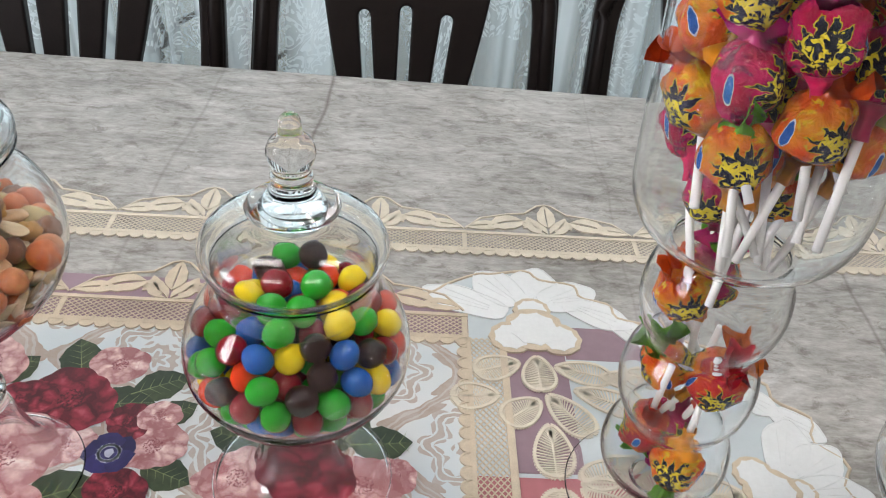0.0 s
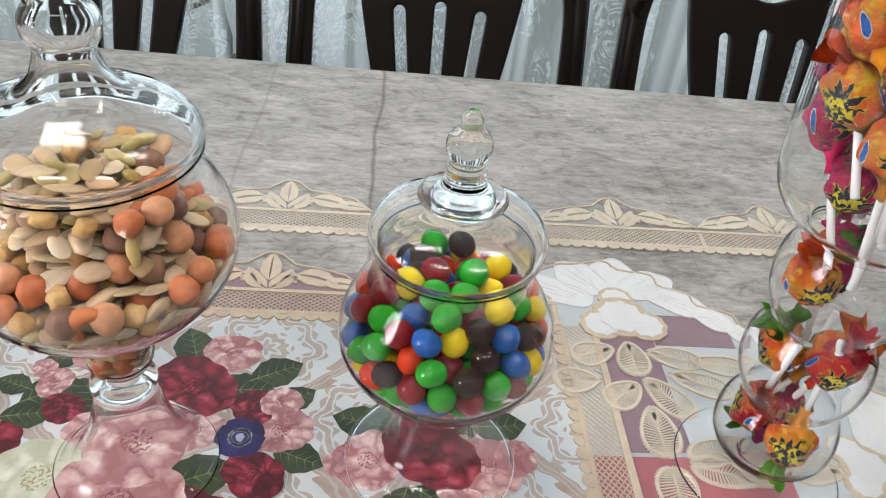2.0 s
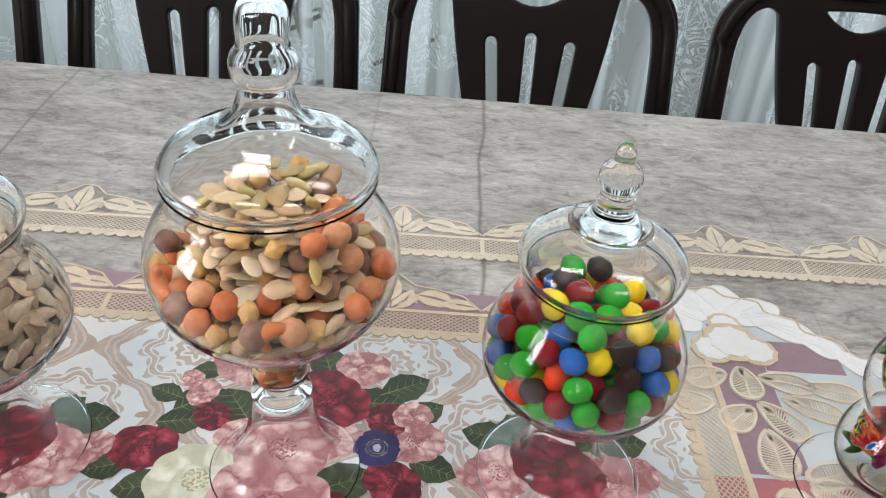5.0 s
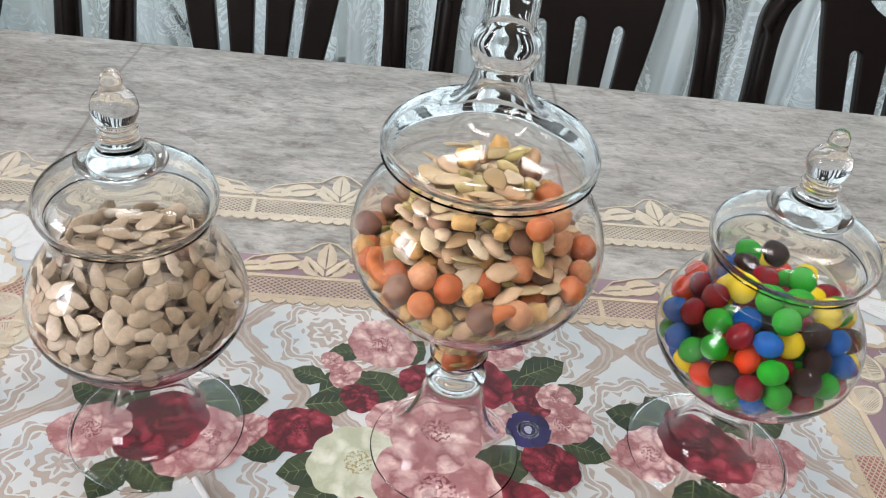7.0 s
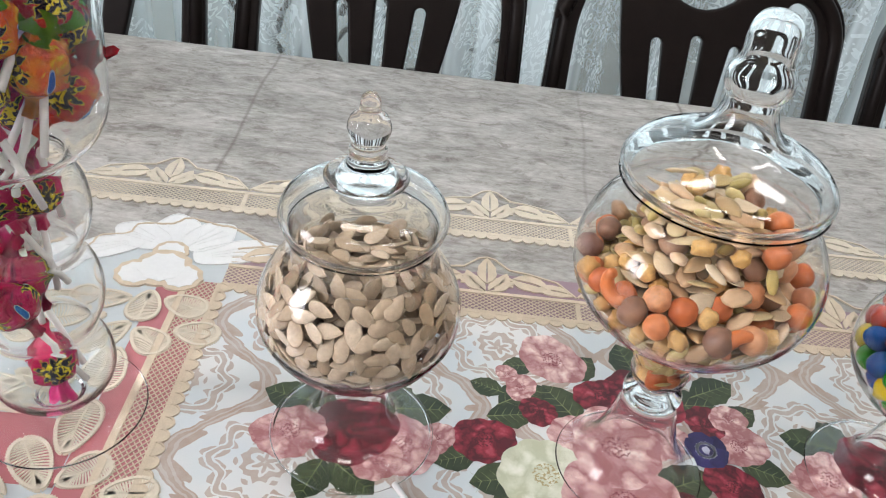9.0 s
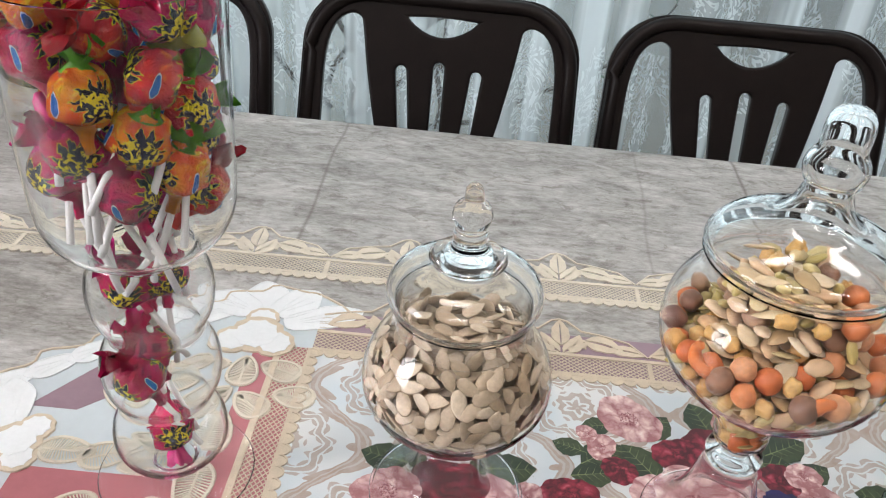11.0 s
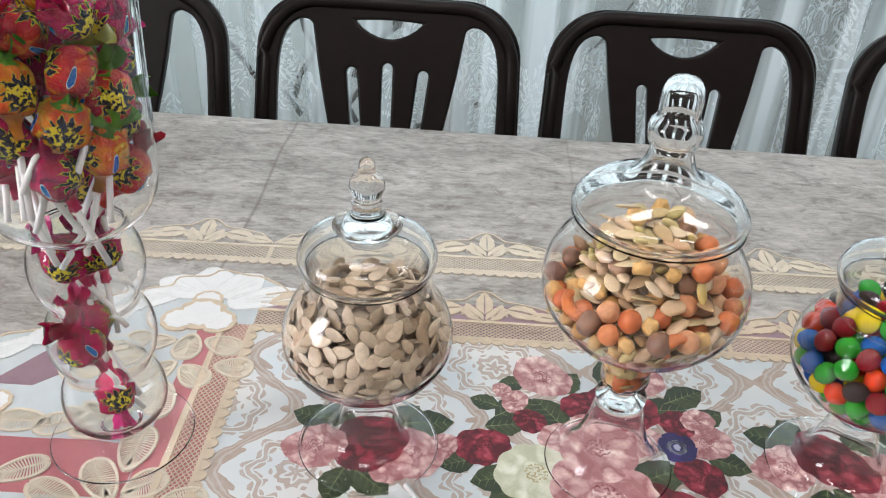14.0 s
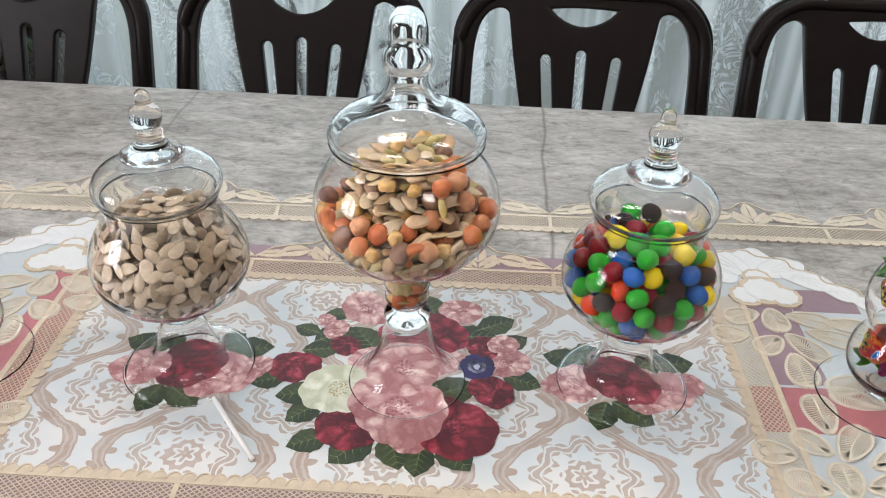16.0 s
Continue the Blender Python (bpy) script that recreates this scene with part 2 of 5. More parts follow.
def finish(bm, name, material, smooth=True):
    bmesh.ops.recalc_face_normals(bm, faces=bm.faces)
    me = bpy.data.meshes.new(name)
    bm.to_mesh(me)
    bm.free()
    me.materials.append(material)
    if smooth:
        me.shade_smooth()
    return me


def part(name, bm, material, parent, label="", smooth=True):
    """Links a bmesh (or a mesh) as one mesh object under a thing or a part."""
    me = finish(bm, name, material, smooth) if isinstance(bm, bmesh.types.BMesh) else bm
    ob = new(name, me)
    ob.parent = parent
    if label:
        tagged(ob, label)
    return ob


def thing(name, m, label, category, group="", kind="", data=None):
    ob = new(name, data)
    ob.matrix_world = m
    return tagged(ob, label, category, group, kind)


def box(bm, x0, x1, y0, y1, z0, z1, bevel=0.0):
    r = bmesh.ops.create_cube(bm, size=1.0)
    bmesh.ops.scale(bm, vec=(x1 - x0, y1 - y0, z1 - z0), verts=r["verts"])
    bmesh.ops.translate(bm, vec=((x0 + x1) / 2, (y0 + y1) / 2, (z0 + z1) / 2), verts=r["verts"])
    if bevel:
        es = list({e for v in r["verts"] for e in v.link_edges})
        bmesh.ops.bevel(bm, geom=es, offset=bevel, segments=2, affect="EDGES", profile=0.7)
    return bm


def smooth_profile(pts, n=4):
    """Catmull-Rom through profile points."""
    out = []
    for i in range(len(pts) - 1):
        p0, p1, p2, p3 = (Vector(pts[max(0, min(len(pts) - 1, i + k))]) for k in (-1, 0, 1, 2))
        for j in range(n):
            t = j / n
            q = 0.5 * ((2 * p1) + (p2 - p0) * t + (2 * p0 - 5 * p1 + 4 * p2 - p3) * t * t + (3 * p1 - p0 - 3 * p2 + p3) * t ** 3)
            out.append((max(0.0, q.x), q.y))
    out.append(tuple(pts[-1]))
    return out


def lathe(profile, seg=56, closed=False):
    """Spins a profile of (radius, height) about z; closed joins its last point to its first."""
    bm = bmesh.new()
    rings = []
    # close loops beside sharp corners, so that the shading stays crisp there
    fine, n = [], len(profile)
    for i, (r, z) in enumerate(profile):
        p = Vector((r, z))
        prev = Vector(profile[i - 1]) if i or closed else None
        nxt = Vector(profile[(i + 1) % n]) if i < n - 1 or closed else None
        if prev is not None and nxt is not None and r > 1e-5 and (p - prev).length > 1e-6 and (nxt - p).length > 1e-6 and (p - prev).angle(nxt - p) > 0.7:
            for q in (prev, nxt):
                d = (q - p).length
                s = p + (q - p) * min(0.3, 0.00025 / d)
                fine.append((s.x, s.y)) if q is prev else fine.extend([(r, z), (s.x, s.y)])
        else:
            fine.append((r, z))
    for r, z in fine:
        if r < 1e-5:
            rings.append([bm.verts.new((0, 0, z))])
        else:
            rings.append([bm.verts.new((r * math.cos(2 * math.pi * k / seg), r * math.sin(2 * math.pi * k / seg), z)) for k in range(seg)])
    pairs = list(zip(rings, rings[1:])) + ([(rings[-1], rings[0])] if closed else [])
    for a, b in pairs:
        for k in range(seg):
            j = (k + 1) % seg
            if len(a) == 1 and len(b) == 1:
                continue
            if len(a) == 1:
                bm.faces.new((a[0], b[j], b[k]))
            elif len(b) == 1:
                bm.faces.new((a[k], a[j], b[0]))
            else:
                bm.faces.new((a[k], a[j], b[j], b[k]))
    return bm


def tube(points, radius, seg=8, caps=True, taper=1.0):
    bm = bmesh.new()
    pts = [Vector(p) for p in points]
    rings = []
    up = Vector((0.13, 0.31, 0.94))
    for i, p in enumerate(pts):
        d = (pts[min(i + 1, len(pts) - 1)] - pts[max(i - 1, 0)]).normalized()
        s = d.cross(up)
        s = s.normalized() if s.length > 1e-4 else d.cross(Vector((1, 0, 0))).normalized()
        n = s.cross(d)
        r = radius * (1 + (taper - 1) * i / max(1, len(pts) - 1))
        rings.append([bm.verts.new(p + r * (math.cos(2 * math.pi * k / seg) * s + math.sin(2 * math.pi * k / seg) * n)) for k in range(seg)])
    for a, b in zip(rings, rings[1:]):
        for k in range(seg):
            bm.faces.new((a[k], a[(k + 1) % seg], b[(k + 1) % seg], b[k]))
    if caps:
        bm.faces.new(rings[0][::-1])
        bm.faces.new(rings[-1])
    return bm


def slab(bm, pts, z0, z1):
    """A flat outline given as (x, y), with thickness from z0 to z1."""
    lo = [bm.verts.new((x, y, z0)) for x, y in pts]
    hi = [bm.verts.new((x, y, z1)) for x, y in pts]
    bm.faces.new(hi)
    bm.faces.new(lo[::-1])
    n = len(pts)
    for i in range(n):
        j = (i + 1) % n
        bm.faces.new((lo[i], lo[j], hi[j], hi[i]))


# ---- room ----
T = 0.75
X0, X1, Y0, Y1, H = -2.7, 2.5, -2.2, 2.12, 2.7


def wall(name, x0, x1, y0, y1, z0, z1, mat=WALL, label="plain painted plaster wall of the dining room"):
    return thing(name, pose(0, 0, 0), label, "wall", kind="structure", data=finish(box(bmesh.new(), x0, x1, y0, y1, z0, z1), name, mat, False))


wall("floor", X0 - 0.1, X1 + 0.1, Y0 - 0.1, Y1 + 0.1, -0.1, 0.0, FLOOR, "polished beige tiled floor of the dining room")
wall("ceiling", X0 - 0.1, X1 + 0.1, Y0 - 0.1, Y1 + 0.1, H, H + 0.1, CEILING, "plain white painted ceiling")
ww = thing("wall_west", pose(0, 0, 0), "painted plaster wall with a bright square window", "wall", kind="structure")
wb = bmesh.new()
for a in ((Y0, -0.95, 0, H), (0.05, Y1 + 0.1, 0, H), (-0.95, 0.05, 0, 1.22), (-0.95, 0.05, 2.22, H)):
    box(wb, X0 - 0.1, X0, a[0], a[1], a[2], a[3])
part("wall_face", wb, WALL, ww, smooth=False)
w2 = thing("window_2", pose(X0 - 0.06, -0.45, 1.72), "square white framed window letting in daylight", "window", kind="structure")
for s in (-1, 1):
    part("window_frame", box(bmesh.new(), -0.03, 0.03, s * 0.475 - 0.025, s * 0.475 + 0.025, -0.5, 0.5, 0.003), WHITE_FRAME, w2, smooth=False)
    part("window_frame", box(bmesh.new(), -0.028, 0.028, -0.449, 0.449, s * 0.475 - 0.025, s * 0.475 + 0.025, 0.003), WHITE_FRAME, w2, smooth=False)
part("window_frame", box(bmesh.new(), -0.026, 0.026, -0.02, 0.02, -0.449, 0.449, 0.003), WHITE_FRAME, w2, smooth=False)
wall("wall_east", X1, X1 + 0.1, Y0, Y1, 0, H)
wall("wall_south", X0 - 0.1, X1 + 0.1, Y0 - 0.1, Y0, 0, H)
WX0, WX1, WZ0, WZ1 = -1.6, 2.1, 0.12, 2.35
wn_ = new("wall_north")
tagged(wn_, "plaster wall around a wide curtained window", "wall", kind="structure")
nb = bmesh.new()
for a in ((X0 - 0.1, WX0, 0, H), (WX1, X1 + 0.1, 0, H), (WX0, WX1, 0, WZ0), (WX0, WX1, WZ1, H)):
    box(nb, a[0], a[1], Y1 + 0.1, Y1 + 0.25, a[2], a[3])
part("wall_face", nb, WALL, wn_, smooth=False)
win = thing("window_1", pose(0, Y1 + 0.16, 0), "wide white framed window behind sheer curtains", "window", kind="structure")
for xa in (WX0, -0.4, 0.85, WX1 - 0.06):
    part("window_frame", box(bmesh.new(), xa, xa + 0.06, -0.03, 0.03, WZ0, WZ1, 0.004), WHITE_FRAME, win, smooth=False)
for za in (WZ0, WZ1 - 0.06):
    part("window_frame", box(bmesh.new(), WX0 + 0.061, WX1 - 0.061, -0.025, 0.025, za, za + 0.06, 0.004), WHITE_FRAME, win, smooth=False)
bd2 = finish(box(bmesh.new(), -6.05, -6.0, -9, 5.9, -3, 6), "backdrop", DAYLIGHT, False)
thing("backdrop", pose(0, 0, 0), "bright white daylight outside the west window", "backdrop", kind="structure", data=bd2)
bd = finish(box(bmesh.new(), -5.9, 9, 6.0, 6.05, -3, 6), "backdrop", OUTSIDE, False)
thing("backdrop", pose(0, 0, 0), "pale bluish daylight outside the window", "backdrop", kind="structure", data=bd)


def ceiling_light(x, y):
    t = thing("ceiling_light", pose(x, y, H), "white ceiling light with a glowing long diffuser", "ceiling light", "ceiling lights")
    part("housing", box(bmesh.new(), -0.35, 0.35, -0.11, 0.11, -0.06, 0.0, 0.008), WHITE_FRAME, t)
    part("diffuser", box(bmesh.new(), -0.33, 0.33, -0.09, 0.09, -0.085, -0.0605, 0.008), LAMP_GLOW, t)


for lx, ly in LAMPS:
    ceiling_light(lx, ly)


def curtain(x0, x1, y, seed, nx=420):
    rnd = random.Random(seed)
    ph = [rnd.uniform(0, 6.28) for _ in range(5)]
    bm = bmesh.new()
    zs = [0.04, 0.5, 0.9, 1.3, 1.8, 2.5]
    rows = []
    for z in zs:
        row = []
        for i in range(nx + 1):
            x = x0 + (x1 - x0) * i / nx
            f = 0.5 + 0.5 * math.sin(2.3 * x + ph[0])
            d = 0.030 * math.sin(46 * x + ph[1] + 1.6 * math.sin(5 * x + ph[2])) * (0.5 + 0.7 * f) + 0.012 * math.sin(97 * x + ph[3] + 0.4 * z) + 0.02 * math.sin(7 * x + ph[4] + 0.5 * z)
            row.append(bm.verts.new((x + 0.006 * math.sin(3 * z + ph[0]), y + d, z)))
        rows.append(row)
    for a, b in zip(rows, rows[1:]):
        for i in range(nx):
            bm.faces.new((a[i], a[i + 1], b[i + 1], b[i]))
    t = thing("curtain", pose(0, 0, 0), "sheer white lace curtain hanging in soft folds before the window", "curtain")
    c = part("sheer_panel", bm, SHEER, t)
    part("curtain_rod", tube([(x0 - 0.05, y, 2.52), (x1 + 0.05, y, 2.52)], 0.012, 12), WHITE_FRAME, t)


curtain(-1.75, 2.2, 1.95, 4)

# ---- table ----
TX0, TX1, TY0, TY1 = -1.55, 1.18, -0.15, 1.165


def dining_table():
    t = thing("dining_table", pose(0, 0, 0), "long dark wooden dining table under a grey cloth", "table")
    part("tabletop", box(bmesh.new(), TX0 + 0.012, TX1 - 0.012, TY0 + 0.012, TY1 - 0.012, T - 0.04, T - 0.004, 0.006), WOOD, t)
    part("apron", box(bmesh.new(), TX0 + 0.12, TX1 - 0.12, TY0 + 0.12, TY1 - 0.12, T - 0.13, T - 0.0405), WOOD, t)
    for x in (TX0 + 0.15, TX1 - 0.15):
        for y in (TY0 + 0.15, TY1 - 0.15):
            part("leg", tube([(x, y, 0), (x, y, 0.3), (x, y, T - 0.131)], 0.03, 12, taper=1.4), WOOD, t)


def tablecloth():
    """The sheet on top, rounded over the edges, and the hanging sides."""
    bm = bmesh.new()
    # section across the edge: distance outwards, height
    sec = [(-0.02, 0.0), (-0.008, -0.0008), (-0.003, -0.0035), (0.0, -0.010), (0.002, -0.03), (0.004, -0.10), (0.008, -0.22)]

    def ring(out, dz, n=90, m=44):
        pts = []
        xa, xb, ya, yb = TX0 - out, TX1 + out, TY0 - out, TY1 + out
        for i in range(n):
            pts.append((xa + (xb - xa) * i / n, ya))
        for i in range(m):
            pts.append((xb, ya + (yb - ya) * i / m))
        for i in range(n):
            pts.append((xb - (xb - xa) * i / n, yb))
        for i in range(m):
            pts.append((xa, yb - (yb - ya) * i / m))
        k = max(0, -dz - 0.02) * 0.12
        return [bm.verts.new((x + k * math.sin(31 * y + 3), y + k * math.sin(27 * x), T + dz)) for x, y in pts]
    rings = [ring(o, z) for o, z in sec]
    bm.faces.new(rings[0])
    for a, b in zip(rings, rings[1:]):
        for i in range(len(a)):
            j = (i + 1) % len(a)
            bm.faces.new((a[i], a[j], b[j], b[i]))
    ob = thing("tablecloth", pose(0, 0, 0), "grey marbled soft tablecloth with brown crease lines covering the table", "tablecloth",
               data=finish(bm, "tablecloth", CLOTH))
    return ob


dining_table()
tablecloth()

# ---- chairs ----


def chair_back_bm():
    """Moulded back in its own plane: x across, y along the back, thickness in z. y = 0 is its top edge."""
    W, RC, BAR = 0.242, 0.105, 0.036
    def outline(w, r, ytop, ylow, flare):
        p = [(-w - flare, ylow)]
        n = 10
        for i in range(n + 1):
            a = math.pi - (math.pi / 2) * i / n
            p.append((-w + r + r * math.cos(a), ytop - r + r * math.sin(a)))
        for i in range(n + 1):
            a = math.pi / 2 - (math.pi / 2) * i / n
            p.append((w - r + r * math.cos(a), ytop - r + r * math.sin(a)))
        p.append((w + flare, ylow))
        return p
    outer = outline(W, RC, 0.0, -0.46, 0.012)
    # side opening between upright and splat
    def side(sg):
        pts = [(0.205, -0.42), (0.204, -0.18), (0.198, -0.10), (0.183, -0.062), (0.160, -0.047), (0.142, -0.052), (0.137, -0.070), (0.128, -0.13), (0.115, -0.20), (0.100, -0.28), (0.092, -0.42)]
        sm = smooth_profile([(x, y + 1) for x, y in pts], 3)
        return [(sg * x, y - 1) for x, y in sm]
    def slot(x, top, w, lean):
        pts = []
        for i in range(9):
            a = math.pi * i / 8
            pts.append((x + w * math.cos(a), top - w + w * math.sin(a)))
        dy = -0.42 - (top - w)
        pts += [(x - w + lean * dy, -0.42), (x + w + lean * dy, -0.42)]
        return pts
    def crescent():
        pts = []
        for i in range(9):
            t = i / 8
            pts.append((-0.062 + 0.124 * t, -0.045 + 0.003 * math.sin(math.pi * t)))
        for i in range(1, 9):
            t = i / 9
            pts.append((0.062 - 0.124 * t, -0.045 - 0.030 * math.sin(math.pi * t) ** 0.8))
        return pts
    holes = [side(1), side(-1), slot(0, -0.118, 0.0095, 0), slot(0.066, -0.128, 0.0095, 0.10), slot(-0.066, -0.128, 0.0095, -0.10), crescent()]
    return outer, holes


def cut_sheet(outer, holes, thick):
    """Fills an outline with holes and gives it thickness."""
    bm = bmesh.new()
    loops = []
    for lp in [outer] + holes:
        vs = [bm.verts.new((x, y, 0)) for x, y in lp]
        es = [bm.edges.new((vs[i], vs[(i + 1) % len(vs)])) for i in range(len(vs))]
        loops += es
    bmesh.ops.triangle_fill(bm, edges=loops, use_beauty=True, use_dissolve=False)
    ret = bmesh.ops.extrude_face_region(bm, geom=list(bm.faces))
    bmesh.ops.translate(bm, vec=(0, 0, thick), verts=[g for g in ret["geom"] if isinstance(g, bmesh.types.BMVert)])
    return bm


def chair_template():
    t = thing("dining_chair", pose(0.056, 0, 0), "dark brown moulded chair with slotted splat and rounded top rail", "chair", "chairs along the table")
    outer, holes = chair_back_bm()
    bm = cut_sheet(outer, holes, 0.020)
    # the plane leans back; its top edge stands at y 1.494, z 0.852
    m = Matrix.Translation((0, 1.494, 0.852)) @ Matrix.Rotation(radians(90 - 19.0), 4, "X")
    bmesh.ops.transform(bm, matrix=m, verts=bm.verts)
    b = part("backrest", bm, CHAIR, t, smooth=False)
    bv = b.modifiers.new("bevel", "BEVEL")
    bv.width, bv.segments, bv.limit_method, bv.angle_limit = 0.0045, 3, "ANGLE", radians(50)
    # raised rim that follows the outline
    path = [m @ Vector((x * 0.94, y - 0.014 if y > -0.4 else y, 0.018)) for x, y in outer]
    part("top_rail", tube(path, 0.0125, 10), CHAIR, t)
    part("seat", box(bmesh.new(), -0.215, 0.215, 0.98, 1.40, 0.43, 0.455, 0.01), CHAIR, t)
    for sx in (-1, 1):
        part("leg", tube([(sx * 0.20, 1.01, 0.43), (sx * 0.22, 0.985, 0.0)], 0.017, 10), CHAIR, t)
        part("leg", tube([(sx * 0.225, 1.385, 0.44), (sx * 0.23, 1.46, 0.0)], 0.017, 10), CHAIR, t)
    return t


chair = chair_template()
for cx in (-0.475, -1.013, 0.597):
    copy_thing(chair, pose(cx, 0, 0))

# ---- glass jars ----
SMALL_OUT = [(0.0, 0.0725), (0.016, 0.073), (0.034, 0.0780), (0.054, 0.0915), (0.0655, 0.1085), (0.0683, 0.1215), (0.0668, 0.136), (0.0612, 0.1495), (0.0540, 0.1605), (0.0490, 0.169), (0.0474, 0.1765), (0.0480, 0.183), (0.0492, 0.1862)]
SMALL_IN = [(max(0.0, r - 0.0013 * min(1, r / 0.03)), z + (0.0014 if z < 0.12 else 0.0)) for r, z in SMALL_OUT[:-1]] + [(0.0483, 0.1866)]
SMALL_FOOT = [(0.0560, 0.0022), (0.0590, 0.0), (0.0612, 0.0014), (0.0590, 0.0034), (0.046, 0.0068), (0.034, 0.015), (0.028, 0.026), (0.0235, 0.042), (0.019, 0.054), (0.0165, 0.060), (0.0185, 0.065), (0.0175, 0.070), (0.013, 0.0722), (0.0, 0.0723)]
SMALL_FOOT = [(0.0, 0.0560), (0.010, 0.0550), (0.0160, 0.0500), (0.0210, 0.040), (0.0258, 0.025), (0.0320, 0.0135), (0.0445, 0.0050)] + SMALL_FOOT
SMALL_LID = [(0.0, 0.2160), (0.012, 0.2155), (0.033, 0.2130), (0.0462, 0.2068), (0.0514, 0.1985), (0.0508, 0.1935), (0.0478, 0.1895), (0.0452, 0.1862), (0.0440, 0.176), (0.0437, 0.1650), (0.0442, 0.1640), (0.0448, 0.1650), (0.0452, 0.176), (0.0462, 0.1866), (0.0485, 0.1876), (0.0515, 0.1900), (0.0530, 0.1945), (0.0530, 0.1995), (0.0478, 0.2082), (0.036, 0.2145), (0.022, 0.2175), (0.0165, 0.2190),
             (0.0215, 0.2200), (0.0258, 0.2228), (0.0254, 0.2252), (0.0205, 0.2280), (0.0142, 0.2320), (0.0112, 0.2385), (0.0118, 0.243), (0.0102, 0.2455), (0.0104, 0.248), (0.0126, 0.253), (0.0130, 0.258), (0.0108, 0.2635), (0.0068, 0.2665), (0.0062, 0.2700), (0.0054, 0.2755), (0.0030, 0.2785), (0.0, 0.2795)]
BIG_OUT = [(0.0, 0.090), (0.014, 0.0905), (0.0185, 0.094), (0.0198, 0.100), (0.0185, 0.106), (0.0205, 0.112), (0.0205, 0.118), (0.022, 0.125), (0.034, 0.134), (0.056, 0.150), (0.072, 0.170), (0.077, 0.190), (0.0745, 0.208), (0.0665, 0.224), (0.0580, 0.234), (0.0565, 0.240), (0.0585, 0.2455), (0.062, 0.249)]
BIG_IN = [(max(0.0, r - 0.0014 * min(1, r / 0.01)), z + (0.0020 if z < 0.1 else 0.0012 if 0.12 < z < 0.18 else 0.0)) for r, z in BIG_OUT[:-1]] + [(0.0610, 0.2496)]
BIG_FOOT = [(0.0490, 0.0020), (0.0525, 0.0), (0.0548, 0.0016), (0.0525, 0.0036), (0.042, 0.010), (0.032, 0.026), (0.0255, 0.045), (0.0215, 0.062), (0.0185, 0.072), (0.0205, 0.076), (0.0205, 0.081), (0.0175, 0.0855), (0.0130, 0.0888), (0.0, 0.0890)]
BIG_FOOT = [(0.0, 0.0720), (0.009, 0.0710), (0.0155, 0.0670), (0.0192, 0.060), (0.0232, 0.044), (0.0298, 0.025), (0.0400, 0.0086)] + BIG_FOOT
BIG_LID_OUT = [(0.0605, 0.2506), (0.0625, 0.2535), (0.0615, 0.2585), (0.054, 0.2665), (0.040, 0.274), (0.028, 0.2795), (0.0200, 0.287), (0.0162, 0.296), (0.0150, 0.3025), (0.0175, 0.307), (0.0190, 0.3135), (0.0180, 0.320), (0.0145, 0.3255), (0.0140, 0.330), (0.0142, 0.338), (0.0128, 0.346), (0.0085, 0.3515), (0.0, 0.353)]
BIG_LID_IN = [(0.0, 0.349), (0.0066, 0.348), (0.0105, 0.344), (0.0118, 0.337), (0.0116, 0.329), (0.0124, 0.324), (0.0156, 0.3185), (0.0164, 0.3135), (0.0150, 0.3085), (0.0125, 0.3035), (0.0136, 0.2955), (0.0176, 0.286), (0.0262, 0.2772), (0.0390, 0.2715), (0.0525, 0.2643), (0.0588, 0.2575), (0.0590, 0.2540), (0.0550, 0.2480), (0.0553, 0.2462)]


def glass_part(name, bm, parent, label=""):
    ob = part(name, bm, GLASS, parent, label)
    ob.visible_shadow = False
    return ob


def jar(x, y, rz, label, out, inn, foot, lid, shift=(0, 0), tip=0.0):
    t = thing("candy_jar", pose(x, y, T + LIFT, 0, 0, rz), label, "jar", "glass jars on the runner")
    glass_part("bowl", lathe(smooth_profile(out, 3) + smooth_profile(inn[::-1], 3)), t)
    glass_part("foot", lathe(smooth_profile(foot, 3)), t)
    l = glass_part("lid", lathe(lid), t, "clear glass lid with a knob on top")
    l.matrix_basis = pose(shift[0], shift[1], 0.0006, tip, 0, 0)
    return t


LIFT = 0.0032
# the room inside a small jar, with the lid's collar hanging into its neck
SMALL_FILL = [p for p in SMALL_IN if p[1] < 0.152] + [(0.0470, 0.1615), (0.0428, 0.1660), (0.0428, 0.1865), (0.0470, 0.1910), (0.0495, 0.1980), (0.0450, 0.2050)]
BIG_LID = smooth_profile(BIG_LID_IN, 3)[:-1] + smooth_profile(BIG_LID_OUT, 3)
SMALL_LID_S = smooth_profile(SMALL_LID, 3)
SEED_AT, BIG_AT, MM_AT = (-0.379, 0.492), (-0.170, 0.491), (0.032, 0.506)
jar(*SEED_AT, 20, "footed clear glass jar full of roasted melon seeds", SMALL_OUT, SMALL_IN, SMALL_FOOT, SMALL_LID_S)
jar(*BIG_AT, 50, "tall footed clear glass jar of mixed nuts and seeds", BIG_OUT, BIG_IN, BIG_FOOT, BIG_LID)
jar(*MM_AT, 80, "footed clear glass jar of colourful sugar-coated chocolates", SMALL_OUT, SMALL_IN, SMALL_FOOT, SMALL_LID_S)

